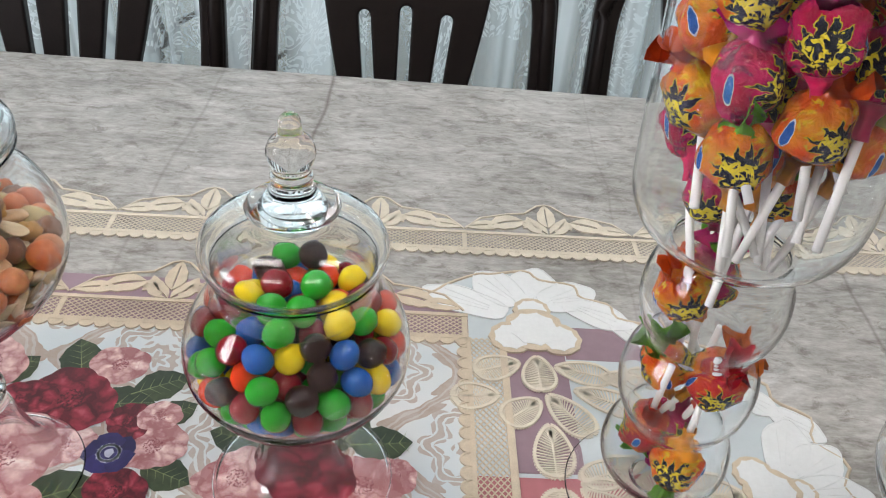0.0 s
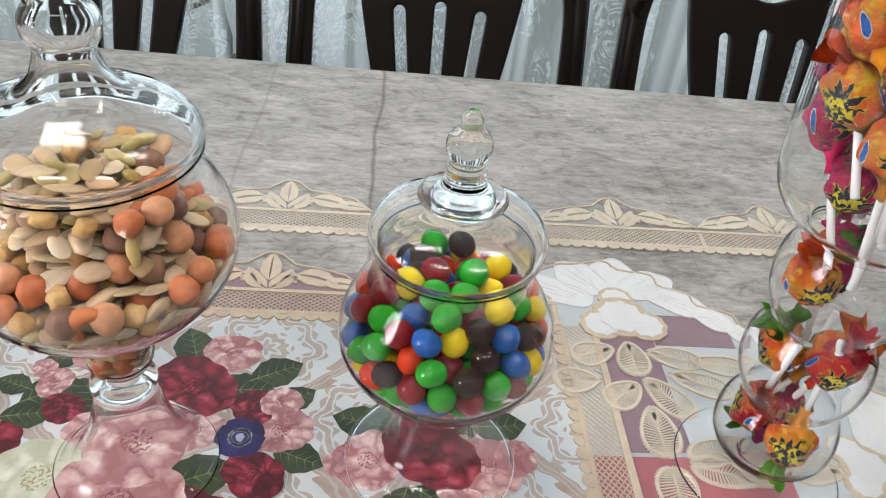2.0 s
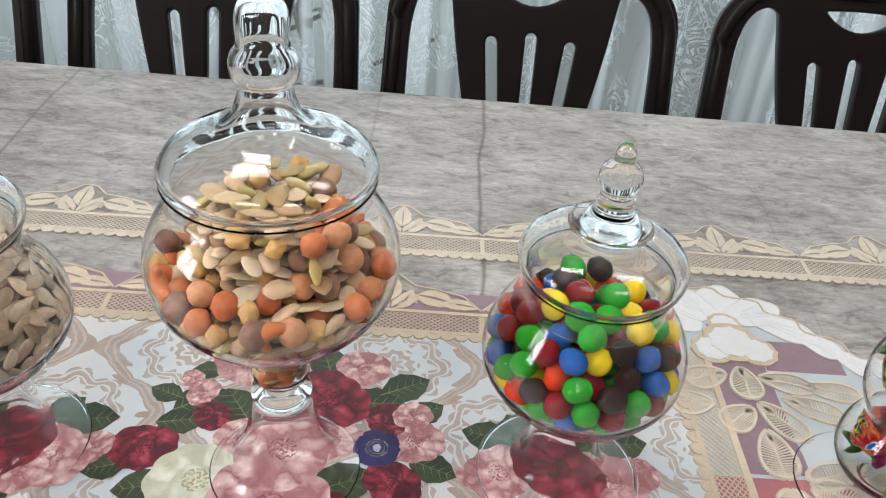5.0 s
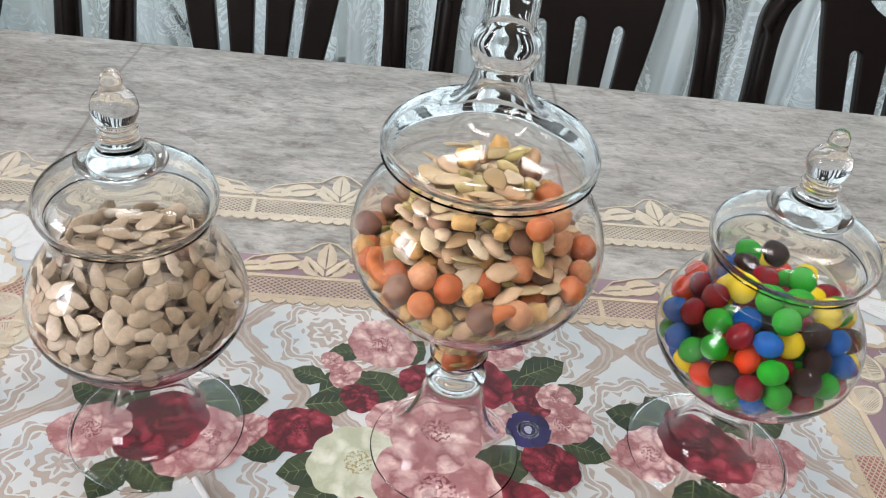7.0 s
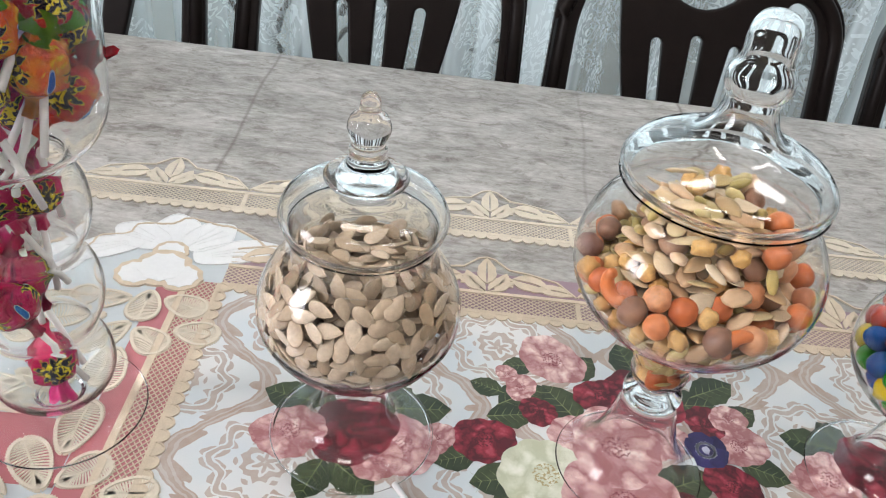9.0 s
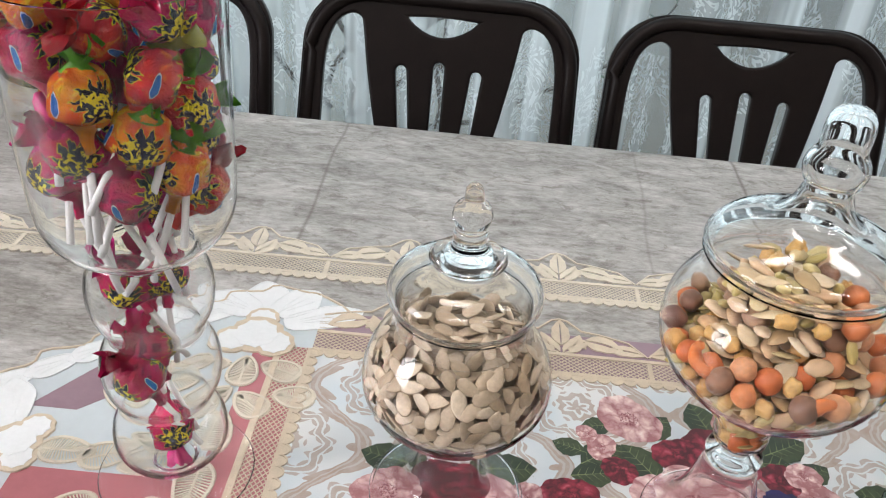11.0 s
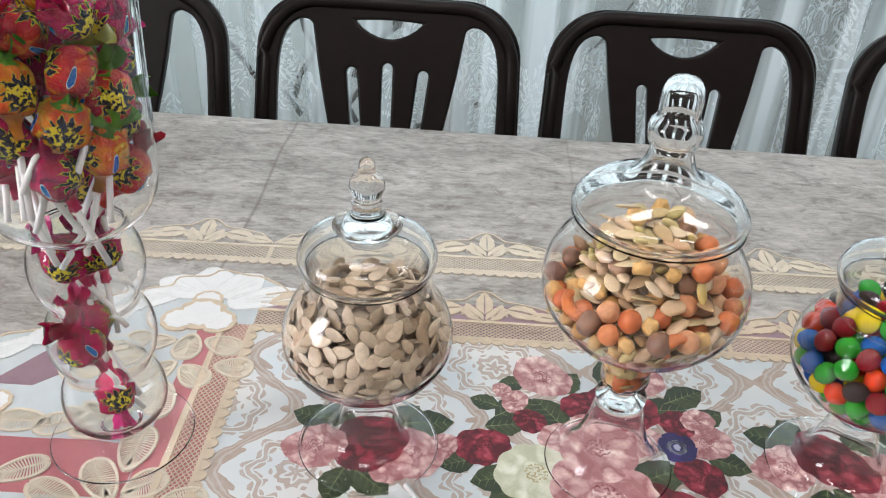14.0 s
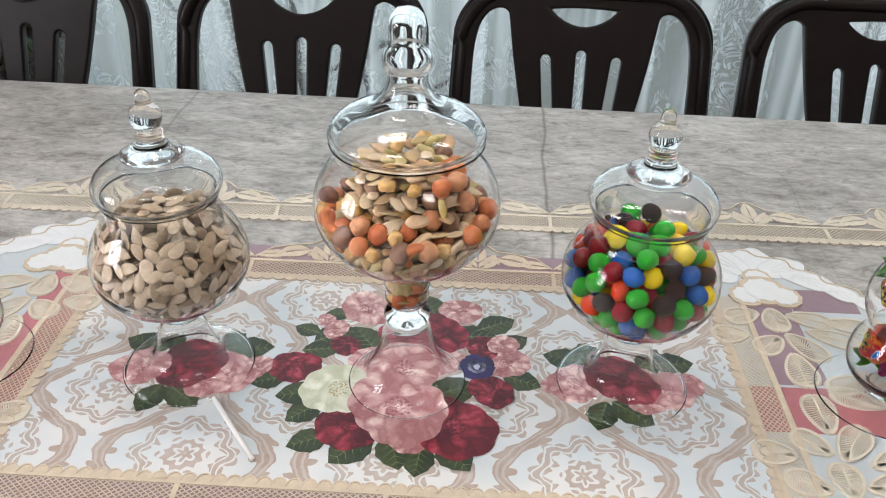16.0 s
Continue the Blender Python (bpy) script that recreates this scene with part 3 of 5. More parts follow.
VASE_OUT = [(0.0, 0.014), (0.016, 0.0142), (0.02, 0.0162), (0.03, 0.0216), (0.0395, 0.0336), (0.0425, 0.0467), (0.0405, 0.0609), (0.0345, 0.0729), (0.0325, 0.0789), (0.035, 0.0849), (0.0405, 0.0968), (0.0428, 0.1121), (0.0408, 0.1274), (0.0348, 0.1394), (0.0328, 0.1453), (0.0352, 0.1513), (0.0408, 0.1633), (0.043, 0.1786), (0.0412, 0.1938), (0.0355, 0.2058), (0.034, 0.2113), (0.0375, 0.2167), (0.0515, 0.2255), (0.06, 0.2396), (0.063, 0.26), (0.0642, 0.314), (0.0655, 0.365), (0.0665, 0.392)]
VASE_IN = [(0.0, 0.0195), (0.016, 0.0200), (0.0275, 0.0245)] + [(r - 0.0013, z + 0.0012) for r, z in VASE_OUT if 0.0305 < z < 0.387] + [(0.0655, 0.3925)]
VASE_FOOT = [(0.0, 0.0004), (0.050, 0.0002), (0.0575, 0.0), (0.0598, 0.0012), (0.0580, 0.0024), (0.040, 0.0034), (0.024, 0.0058), (0.0165, 0.0085), (0.0150, 0.0110), (0.0165, 0.0132), (0.0, 0.0136)]
VASES = [(-0.593, 0.481), (0.275, 0.510)]


def vase(x, y, label):
    t = thing("glass_vase", pose(x, y, T + LIFT), label, "vase", "tall bubble vases")
    o, n = smooth_profile(VASE_OUT, 3), smooth_profile(VASE_IN, 3)
    glass_part("bubble_stem", lathe([p for p in o if p[1] <= 0.2113] + [p for p in n if p[1] <= 0.2113][::-1], 64), t, "stem of three clear glass bubbles")
    glass_part("foot", lathe(smooth_profile(VASE_FOOT, 3), 64), t, "flat round clear glass foot")
    glass_part("cup", lathe([p for p in o if p[1] > 0.2116] + [p for p in n if p[1] > 0.2116][::-1], 64, True), t, "clear glass cylinder")


vase(*VASES[0], "tall clear bubble-stem glass vase filled with pink lollipops")
vase(*VASES[1], "tall clear bubble-stem glass vase filled with orange lollipops")

# ---- filling the glasses ----


def settle(n, radii, inner, zspan, seed, steps=220, xy=0.6):
    """Drops balls into a round vessel and lets them rest; inner: profile of (radius, height)."""
    rng = np.random.default_rng(seed)
    prof = np.array(inner)
    a, b = prof[:-1], prof[1:]
    ab = b - a
    nrm = np.stack([-ab[:, 1], ab[:, 0]], 1)
    nrm /= np.linalg.norm(nrm, axis=1)[:, None]
    zs = rng.uniform(zspan[0], zspan[1], n)
    rin = np.interp(zs, np.maximum.accumulate(prof[:, 1]), prof[:, 0])
    ang, rr = rng.uniform(0, 6.283, n), np.sqrt(rng.uniform(0, 1, n)) * rin * xy
    p = np.stack([rr * np.cos(ang), rr * np.sin(ang), zs], 1)
    rad = np.asarray(radii)
    for it in range(steps):
        p[:, 2] -= 0.0008 if it < steps * 0.8 else 0.0002
        if it % 4 == 0:
            gap = ((p[:, None] - p[None]) ** 2).sum(2)
            ia, ib = np.nonzero(gap < (rad[:, None] + rad[None] + 0.008) ** 2)
            ia, ib = ia[ia != ib], ib[ia != ib]
        for _ in range(2):
            d = p[ia] - p[ib]
            dist = np.sqrt((d ** 2).sum(1)) + 1e-9
            f = d * (np.maximum(0, rad[ia] + rad[ib] - dist) / dist * 0.42)[:, None]
            p += np.clip(np.stack([np.bincount(ia, f[:, k], n) for k in range(3)], 1), -0.004, 0.004)
            r = np.sqrt(p[:, 0] ** 2 + p[:, 1] ** 2) + 1e-9
            q = np.stack([r, p[:, 2]], 1)
            t = np.clip(((q[:, None] - a) * ab).sum(2) / (ab ** 2).sum(1), 0, 1)
            c = a + t[..., None] * ab
            dd = np.linalg.norm(q[:, None] - c, axis=2)
            k = dd.argmin(1)
            i = np.arange(len(q))
            side = ((q - c[i, k]) * nrm[k]).sum(1)
            away = np.where(side[:, None] >= 0, 1, -1) * (q - c[i, k]) / (dd[i, k][:, None] + 1e-9)
            inside = np.where(q[:, 1] > prof[-1, 1], 1e9, np.where(side >= 0, dd[i, k], -dd[i, k]))
            push = np.maximum(0, rad - inside)
            q2 = q + away * push[:, None]
            q2[:, 0] = np.maximum(q2[:, 0], 0)
            p[:, 0] *= q2[:, 0] / r
            p[:, 1] *= q2[:, 0] / r
            p[:, 2] = q2[:, 1]
    return p


def ellipsoid(rx, ry, rz, seg=14, rings=9, lumps=0.0, power=1.0, seed=0):
    bm = bmesh.new()
    bmesh.ops.create_uvsphere(bm, u_segments=seg, v_segments=rings, radius=1.0)
    for v in bm.verts:
        k = 1 + lumps * noise.noise(v.co * 1.6 + Vector((seed, 0, 0)))
        v.co = Vector((v.co.x * rx * k, v.co.y * ry * k, v.co.z * rz * k))
    return bm


rnd = random.Random(11)


def tilt(amount):
    return Euler((rnd.gauss(0, amount), rnd.gauss(0, amount), rnd.uniform(0, 6.283)))


# sugar-coated chocolates
MM_COLOURS = {"green": (0.008, 0.26, 0.010), "blue": (0.002, 0.075, 0.30), "yellow": (0.74, 0.55, 0.006), "red": (0.17, 0.002, 0.008), "orange": (0.62, 0.040, 0.005), "brown": (0.016, 0.005, 0.004)}
MM_MATS = {k: plain("sugar_shell_" + k, c, 0.07, 0, 0.10, 160, 0.0, 0.5, 0.0) for k, c in MM_COLOURS.items()}
mm_mesh = {}
for k in MM_COLOURS:
    for s in range(2):
        mm_mesh[k, s] = finish(ellipsoid(0.0098, 0.0090, 0.0082 + 0.0005 * s, 18, 12, 0.06, seed=s), "chocolate", MM_MATS[k])
mm = settle(205, [0.0089] * 205, SMALL_FILL, (0.085, 0.36), 5, 330)
deck = (["green"] * 8 + ["blue"] * 4 + ["yellow"] * 3 + ["red"] * 6 + ["orange"] * 4 + ["brown"] * 6) * 11
rnd.shuffle(deck)
for i, q in enumerate(q for q in mm if q[2] < 0.197):
    k = deck[i]
    ob = thing("chocolate", Matrix.Translation((MM_AT[0] + q[0], MM_AT[1] + q[1], T + LIFT + q[2])) @ tilt(1.0).to_matrix().to_4x4(),
               "glossy %s sugar-coated chocolate in a glass jar" % k, "candy", "chocolates in the jar", data=mm_mesh[k, i % 2])

# melon seeds


def seed_verts(L=0.0106, W=0.0056, th=0.0014, n=14):
    """Flat drop-shaped seed with a pointed end and a raised middle."""
    ring = []
    for i in range(n):
        a = 2 * math.pi * i / n
        x = L * math.cos(a)
        w = W * (1 - 0.25 * math.cos(a)) * (1 - 0.55 * max(0, math.cos(a)) ** 3)
        ring.append((x, w * math.sin(a)))
    vs = [(0.0, 0.0, th), (0.0, 0.0, -th)]
    for f, z in ((0.62, th * 0.85), (0.9, th * 0.35), (1.0, 0.0), (0.9, -th * 0.35), (0.62, -th * 0.85)):
        vs += [(x * f, y * f, z) for x, y in ring]
    fs = []
    for i in range(n):
        j = (i + 1) % n
        fs.append((0, 2 + i, 2 + j))
        for k in range(4):
            fs.append((2 + k * n + i, 2 + (k + 1) * n + i, 2 + (k + 1) * n + j, 2 + k * n + j))
        fs.append((1, 2 + 4 * n + j, 2 + 4 * n + i))
    return np.array(vs), fs


def lie(q, inner, flat=0.5):
    """Turn for a flat seed at q: along the wall where it touches it, else nearly level."""
    prof = np.array(inner)
    r = math.hypot(q[0], q[1])
    d = np.hypot(prof[:, 0] - r, prof[:, 1] - q[2])
    k = int(np.clip(d.argmin(), 1, len(prof) - 2))
    tz = prof[k + 1] - prof[k - 1]
    n2 = Vector((-tz[1], tz[0])).normalized()
    out = Vector((q[0] / (r + 1e-9) * n2.x, q[1] / (r + 1e-9) * n2.x, n2.y))
    if d.min() > 0.012:
        out = Vector((0, 0, 1))
    nn = (out + Vector((rnd.gauss(0, flat), rnd.gauss(0, flat), rnd.gauss(0, flat)))).normalized()
    return Vector((0, 0, 1)).rotation_difference(nn).to_matrix() @ Matrix.Rotation(rnd.uniform(0, 6.283), 3, "Z")


SEED_SHELL = per_object("melon_seed_shell", [(0.40, 0.30, 0.20), (0.58, 0.465, 0.345), (0.48, 0.37, 0.26), (0.66, 0.55, 0.42), (0.33, 0.245, 0.16)], 0.5, 0.25, 260, 0.2, island=True)
base_v, base_f = seed_verts()
NS = 760
pts = settle(NS, [0.0061] * NS, SMALL_FILL, (0.084, 0.27), 8, 110)
allv, allf = [], []
# a close layer lying flat against the glass, then the heap
lining = []
for _ in range(9000):
    z, a = rnd.uniform(0.079, 0.160), rnd.uniform(0, 6.283)
    r = float(np.interp(z, [p[1] for p in SMALL_IN], [p[0] for p in SMALL_IN]))
    if rnd.random() > r / 0.067:
        continue
    q = np.array(((r - 0.0032) * math.cos(a), (r - 0.0032) * math.sin(a), z + (0.0022 if z < 0.11 else 0.0)))
    if all(((q - o) ** 2).sum() > 0.0088 ** 2 for o in lining):
        lining.append(q)
heap = [q for q in pts if q[2] > 0.158 or float(np.interp(q[2], [p[1] for p in SMALL_IN], [p[0] for p in SMALL_IN])) - math.hypot(q[0], q[1]) > 0.0095]
for q in lining + heap:
    if q[2] > 0.173:
        continue
    M = np.array(lie(q, SMALL_IN, 0.24))
    s = rnd.uniform(0.78, 1.02)
    o = len(allv)
    allv += [tuple(w) for w in (base_v * s) @ M.T + q]
    allf += [tuple(i + o for i in f) for f in base_f]
me = bpy.data.meshes.new("melon_seeds")
me.from_pydata(allv, [], allf)
me.materials.append(SEED_SHELL)
me.shade_smooth()
thing("melon_seeds", pose(*SEED_AT, T + LIFT), "heap of pale beige roasted melon seeds in a glass jar", "seeds", kind="stuff", data=me)

# mixed nuts
NUT = {
    "coated_peanut": (per_object("orange_coated_peanut", [(0.58, 0.15, 0.04), (0.62, 0.21, 0.075), (0.52, 0.12, 0.03), (0.62, 0.30, 0.15)], 0.5, 0.3, 240, 0.4), "orange spiced coated peanut among mixed nuts", "nut"),
    "hazelnut": (per_object("brown_nut_skin", [(0.24, 0.11, 0.06), (0.34, 0.19, 0.11), (0.44, 0.28, 0.16), (0.20, 0.09, 0.065)], 0.45, 0.4, 200, 0.3), "brown roasted hazelnut among mixed nuts", "nut"),
    "roasted_chickpea": (per_object("roasted_chickpea_skin", [(0.62, 0.37, 0.12), (0.68, 0.44, 0.18), (0.55, 0.30, 0.09)], 0.6, 0.35, 200, 0.6), "golden roasted chickpea among mixed nuts", "nut"),
    "pumpkin_seed": (per_object("pumpkin_seed_shell", [(0.58, 0.45, 0.28), (0.68, 0.57, 0.41), (0.48, 0.34, 0.18), (0.62, 0.50, 0.33), (0.46, 0.36, 0.15), (0.36, 0.23, 0.11)], 0.45, 0.2, 200, 0.15), "cream coloured pumpkin seed among mixed nuts", "seed"),
    "pistachio_kernel": (per_object("yellow_kernel", [(0.52, 0.40, 0.14), (0.62, 0.52, 0.26), (0.42, 0.34, 0.12)], 0.45, 0.2, 200, 0.2), "small yellow green kernel among mixed nuts", "nut"),
    "almond_kernel": (per_object("blanched_almond", [(0.64, 0.48, 0.32), (0.52, 0.33, 0.18)], 0.45, 0.2, 150, 0.2), "pale blanched kernel among mixed nuts", "nut"),
}


def seed_mesh(name, L, W, th, mat):
    vs, fs = seed_verts(L, W, th)
    m2 = bpy.data.meshes.new(name)
    m2.from_pydata([tuple(v) for v in vs], [], fs)
    m2.materials.append(mat)
    m2.shade_smooth()
    return m2


NUT_MESH = {
    "coated_peanut": finish(ellipsoid(0.0086, 0.0080, 0.0080, 16, 11, 0.10), "coated_peanut", NUT["coated_peanut"][0]),
    "hazelnut": finish(ellipsoid(0.0095, 0.0078, 0.0078, 16, 11, 0.14, seed=3), "hazelnut", NUT["hazelnut"][0]),
    "roasted_chickpea": finish(ellipsoid(0.0064, 0.0060, 0.0058, 14, 10, 0.4, seed=5), "roasted_chickpea", NUT["roasted_chickpea"][0]),
    "pumpkin_seed": seed_mesh("pumpkin_seed", 0.0110, 0.0058, 0.0015, NUT["pumpkin_seed"][0]),
    "pistachio_kernel": finish(ellipsoid(0.0082, 0.0034, 0.0032, 14, 8, 0.15, seed=7), "pistachio_kernel", NUT["pistachio_kernel"][0]),
    "almond_kernel": finish(ellipsoid(0.0100, 0.0057, 0.0034, 14, 9, 0.22, seed=9), "almond_kernel", NUT["almond_kernel"][0]),
}
NUT_R = {"coated_peanut": 0.0080, "hazelnut": 0.0080, "roasted_chickpea": 0.006, "pumpkin_seed": 0.0051, "pistachio_kernel": 0.0044, "almond_kernel": 0.0056}
kinds = ["coated_peanut"] * 56 + ["hazelnut"] * 34 + ["roasted_chickpea"] * 96 + ["pumpkin_seed"] * 600 + ["pistachio_kernel"] * 130 + ["almond_kernel"] * 150
rnd.shuffle(kinds)
pts = settle(len(kinds), [NUT_R[k] for k in kinds], BIG_IN, (0.10, 0.40), 21, 210)
kept = [(k, q) for k, q in zip(kinds, pts) if q[2] < 0.239 and q[2] < 0.246 - 0.26 * math.hypot(q[0], q[1])]
# seeds on the south side and on top of the heap are single things, those deeper in are joined
order = sorted((i for i, (k, q) in enumerate(kept) if k == "pumpkin_seed"), key=lambda i: kept[i][1][1] - 0.5 * kept[i][1][2])
single = set(order[:285])
deep_v, deep_f = [], []
pv, pf = seed_verts(0.0110, 0.0058, 0.0015)
for i, (k, q) in enumerate(kept):
    rot = lie(q, BIG_IN, 0.22) if k in ("pumpkin_seed", "almond_kernel") else tilt(1.5).to_matrix()
    size = rnd.uniform(0.9, 1.1)
    if k == "pumpkin_seed" and i not in single:
        o = len(deep_v)
        deep_v += [tuple(w) for w in (pv * size) @ np.array(rot).T + q]
        deep_f += [tuple(n + o for n in f) for f in pf]
        continue
    thing(k, Matrix.Translation((BIG_AT[0] + q[0], BIG_AT[1] + q[1], T + LIFT + q[2])) @ rot.to_4x4() @ Matrix.Scale(size, 4),
          NUT[k][1], NUT[k][2], k.replace("_", " ") + "s in the jar", data=NUT_MESH[k])
me = bpy.data.meshes.new("pumpkin_seeds")
me.from_pydata(deep_v, [], deep_f)
me.materials.append(NUT["pumpkin_seed"][0])
me.shade_smooth()
thing("pumpkin_seeds", pose(*BIG_AT, T + LIFT), "cream pumpkin seeds deeper in the mixed nuts", "seeds", kind="stuff", data=me)

CASHEW = plain("spiced_cashew_skin", (0.55, 0.16, 0.045), 0.4, 0, 0.35, 150, 0.4)
for ang, z, turn in ((-1.35, 0.182, 0.4), (-2.5, 0.196, 2.0), (-0.3, 0.172, 1.2), (1.4, 0.185, 0.2)):
    rin = float(np.interp(z, [p[1] for p in BIG_IN], [p[0] for p in BIG_IN])) - 0.0062
    arc = [(0.0085 * math.cos(a), 0.0085 * math.sin(a), 0.0) for a in [0.3 + 3.3 * k / 10 for k in range(11)]]
    bm = tube(arc, 0.0044, 10)
    for v in bm.verts:
        a = math.atan2(v.co.y, v.co.x) % 6.283
        mid = Vector((0.0085 * math.cos(a), 0.0085 * math.sin(a), 0))
        v.co = mid + (v.co - mid) * (1.1 - 0.25 * abs(a - 1.95))
    thing("cashew", Matrix.Translation((BIG_AT[0] + rin * math.cos(ang), BIG_AT[1] + rin * math.sin(ang), T + LIFT + z)) @ Matrix.Rotation(ang + math.pi / 2, 4, "Z") @ Matrix.Rotation(math.pi / 2, 4, "X") @ Matrix.Rotation(turn, 4, "Z"),
          "orange spiced curved cashew among mixed nuts", "nut", "cashews in the jar", data=finish(bm, "cashew", CASHEW))

# a fourth jar past the eastern vase
FOURTH_AT = (0.434, 0.428)
jar(*FOURTH_AT, 10, "footed clear glass jar of brown hazelnuts", SMALL_OUT, SMALL_IN, SMALL_FOOT, SMALL_LID_S)
for q in settle(120, [0.0084] * 120, SMALL_FILL, (0.085, 0.26), 61, 200):
    thing("hazelnut", Matrix.Translation((FOURTH_AT[0] + q[0], FOURTH_AT[1] + q[1], T + LIFT + q[2])) @ tilt(1.5).to_matrix().to_4x4(),
          "brown roasted hazelnut in a glass jar", "nut", "hazelnuts in the fourth jar", data=NUT_MESH["hazelnut"])

# ---- runner ----
CX, CY = -0.183, 0.503
LACE = plain("beige_lace_thread", (0.64, 0.545, 0.42), 0.75, 0, 0.14, 700, 0.5)
LACE_PALE = plain("pale_lace_thread", (0.70, 0.64, 0.53), 0.75, 0, 0.12, 700, 0.5)
WHITE_SATIN = plain("white_satin_applique", (0.80, 0.82, 0.83), 0.4, 0, 0.05, 240, 0.3)
BLUE_SATIN = plain("pale_blue_satin", (0.56, 0.62, 0.65), 0.35, 0, 0.06, 60, 0.2)
PURPLE = plain("mauve_satin", (0.29, 0.195, 0.235), 0.4, 0, 0.12, 80, 0.2)
PINK = plain("dusky_pink_satin", (0.46, 0.165, 0.185), 0.4, 0, 0.12, 80, 0.2)


def petal_material(name, dark, mid, light, heart):
    """Printed blossom of unit radius: pale overlapping petals with darker folds and a dark heart of stamens."""
    m, nt, b = node_mat(name)
    v = coords(nt)
    info = nt.nodes.new("ShaderNodeObjectInfo").outputs["Random"]
    sep = nt.nodes.new("ShaderNodeSeparateXYZ")
    nt.links.new(v, sep.inputs[0])
    r = math_node(nt, "SQRT", math_node(nt, "ADD", math_node(nt, "POWER", sep.outputs[0], 2.0), math_node(nt, "POWER", sep.outputs[1], 2.0)))
    wob = nt.nodes.new("ShaderNodeTexNoise")
    wob.noise_dimensions = "4D"
    wob.inputs["Scale"].default_value, wob.inputs["Detail"].default_value = 2.2, 3.0
    nt.links.new(v, wob.inputs["Vector"])
    nt.links.new(math_node(nt, "MULTIPLY", info, 40.0), wob.inputs["W"])
    warp = nt.nodes.new("ShaderNodeVectorMath")
    warp.operation = "MULTIPLY_ADD"
    nt.links.new(wob.outputs["Color"], warp.inputs[0])
    warp.inputs[1].default_value = (0.75, 0.75, 0.0)
    nt.links.new(v, warp.inputs[2])
    tight = nt.nodes.new("ShaderNodeVectorMath")
    tight.operation = "SCALE"
    nt.links.new(warp.outputs[0], tight.inputs[0])
    nt.links.new(math_node(nt, "POWER", math_node(nt, "ADD", r, 0.10), -0.35), tight.inputs["Scale"])
    vo = nt.nodes.new("ShaderNodeTexVoronoi")
    vo.voronoi_dimensions, vo.feature = "4D", "SMOOTH_F1"
    vo.inputs["Scale"].default_value, vo.inputs["Smoothness"].default_value = 2.6, 0.06
    nt.links.new(tight.outputs[0], vo.inputs["Vector"])
    nt.links.new(math_node(nt, "MULTIPLY", info, 23.0), vo.inputs["W"])
    fold = math_node(nt, "ADD", vo.outputs["Distance"], math_node(nt, "MULTIPLY", math_node(nt, "SUBTRACT", noise_node(nt, 9.0, 4, 0.6, v), 0.5), 0.35))
    col = ramp(nt, fold, [(0.13, light), (0.36, mid), (0.54, tuple(0.5 * (p + q) for p, q in zip(mid, dark))), (0.70, dark)])
    tone = nt.nodes.new("ShaderNodeSeparateColor")
    nt.links.new(vo.outputs["Color"], tone.inputs[0])
    col = mix_col(nt, math_node(nt, "MULTIPLY", tone.outputs[0], 0.30), col, mid)
    stamen = math_node(nt, "MULTIPLY", math_node(nt, "LESS_THAN", r, 0.30), math_node(nt, "GREATER_THAN", noise_node(nt, 13.0, 3, 0.6, v), 0.53))
    col = mix_col(nt, math_node(nt, "MULTIPLY", stamen, 0.85), col, heart)
    nt.links.new(col, b.inputs["Base Color"])
    b.inputs["Roughness"].default_value = 0.38
    return m


PETAL = {
    "pink": petal_material("pink_petal_print", (0.34, 0.12, 0.13), (0.68, 0.45, 0.44), (0.88, 0.76, 0.72), (0.20, 0.03, 0.05)),
    "red": petal_material("crimson_petal_print", (0.06, 0.004, 0.010), (0.29, 0.022, 0.045), (0.48, 0.10, 0.13), (0.04, 0.004, 0.008)),
    "white": petal_material("cream_petal_print", (0.50, 0.53, 0.38), (0.70, 0.72, 0.60), (0.83, 0.83, 0.75), (0.36, 0.28, 0.10)),
    "violet": per_object("violet_petal_print", [(0.025, 0.018, 0.10), (0.04, 0.03, 0.16), (0.02, 0.015, 0.08)], 0.4, 0.3, 150, 0.1, island=True),
}
PANSY_MARK = plain("violet_petal_edge_print", (0.55, 0.56, 0.68), 0.4, 0, 0.2, 150, 0.1)
LEAF = per_object("green_leaf_print", [(0.030, 0.050, 0.024), (0.060, 0.085, 0.036), (0.022, 0.040, 0.024), (0.10, 0.125, 0.050)], 0.4, 0.4, 160, 0.1, island=True)

TWIST = radians(1.3)
runner = thing("table_runner", Matrix.Translation((CX, CY, 0)) @ Matrix.Rotation(TWIST, 4, "Z") @ Matrix.Translation((-CX, -CY, 0)), "ornate lace-edged runner printed with rose bouquets on the table", "table runner")


def end_outline(sg):
    """One end of the runner: lobed edge from the upper to the lower corner of the panel."""
    half = [(0.30, 0.205), (0.335, 0.232), (0.384, 0.243), (0.43, 0.224), (0.462, 0.196), (0.50, 0.166), (0.545, 0.130), (0.585, 0.096), (0.604, 0.05)]
    pts = half + [(0.612, 0.0)] + [(x, -y) for x, y in half[::-1]]
    sm = smooth_profile([(x, y + 1) for x, y in pts], 6)
    out = []
    for i, (x, y) in enumerate(sm):
        k = 1 + 0.012 * math.sin(i * 1.15)
        out.append((CX + sg * x * k, CY + (y - 1) * k))
    return out


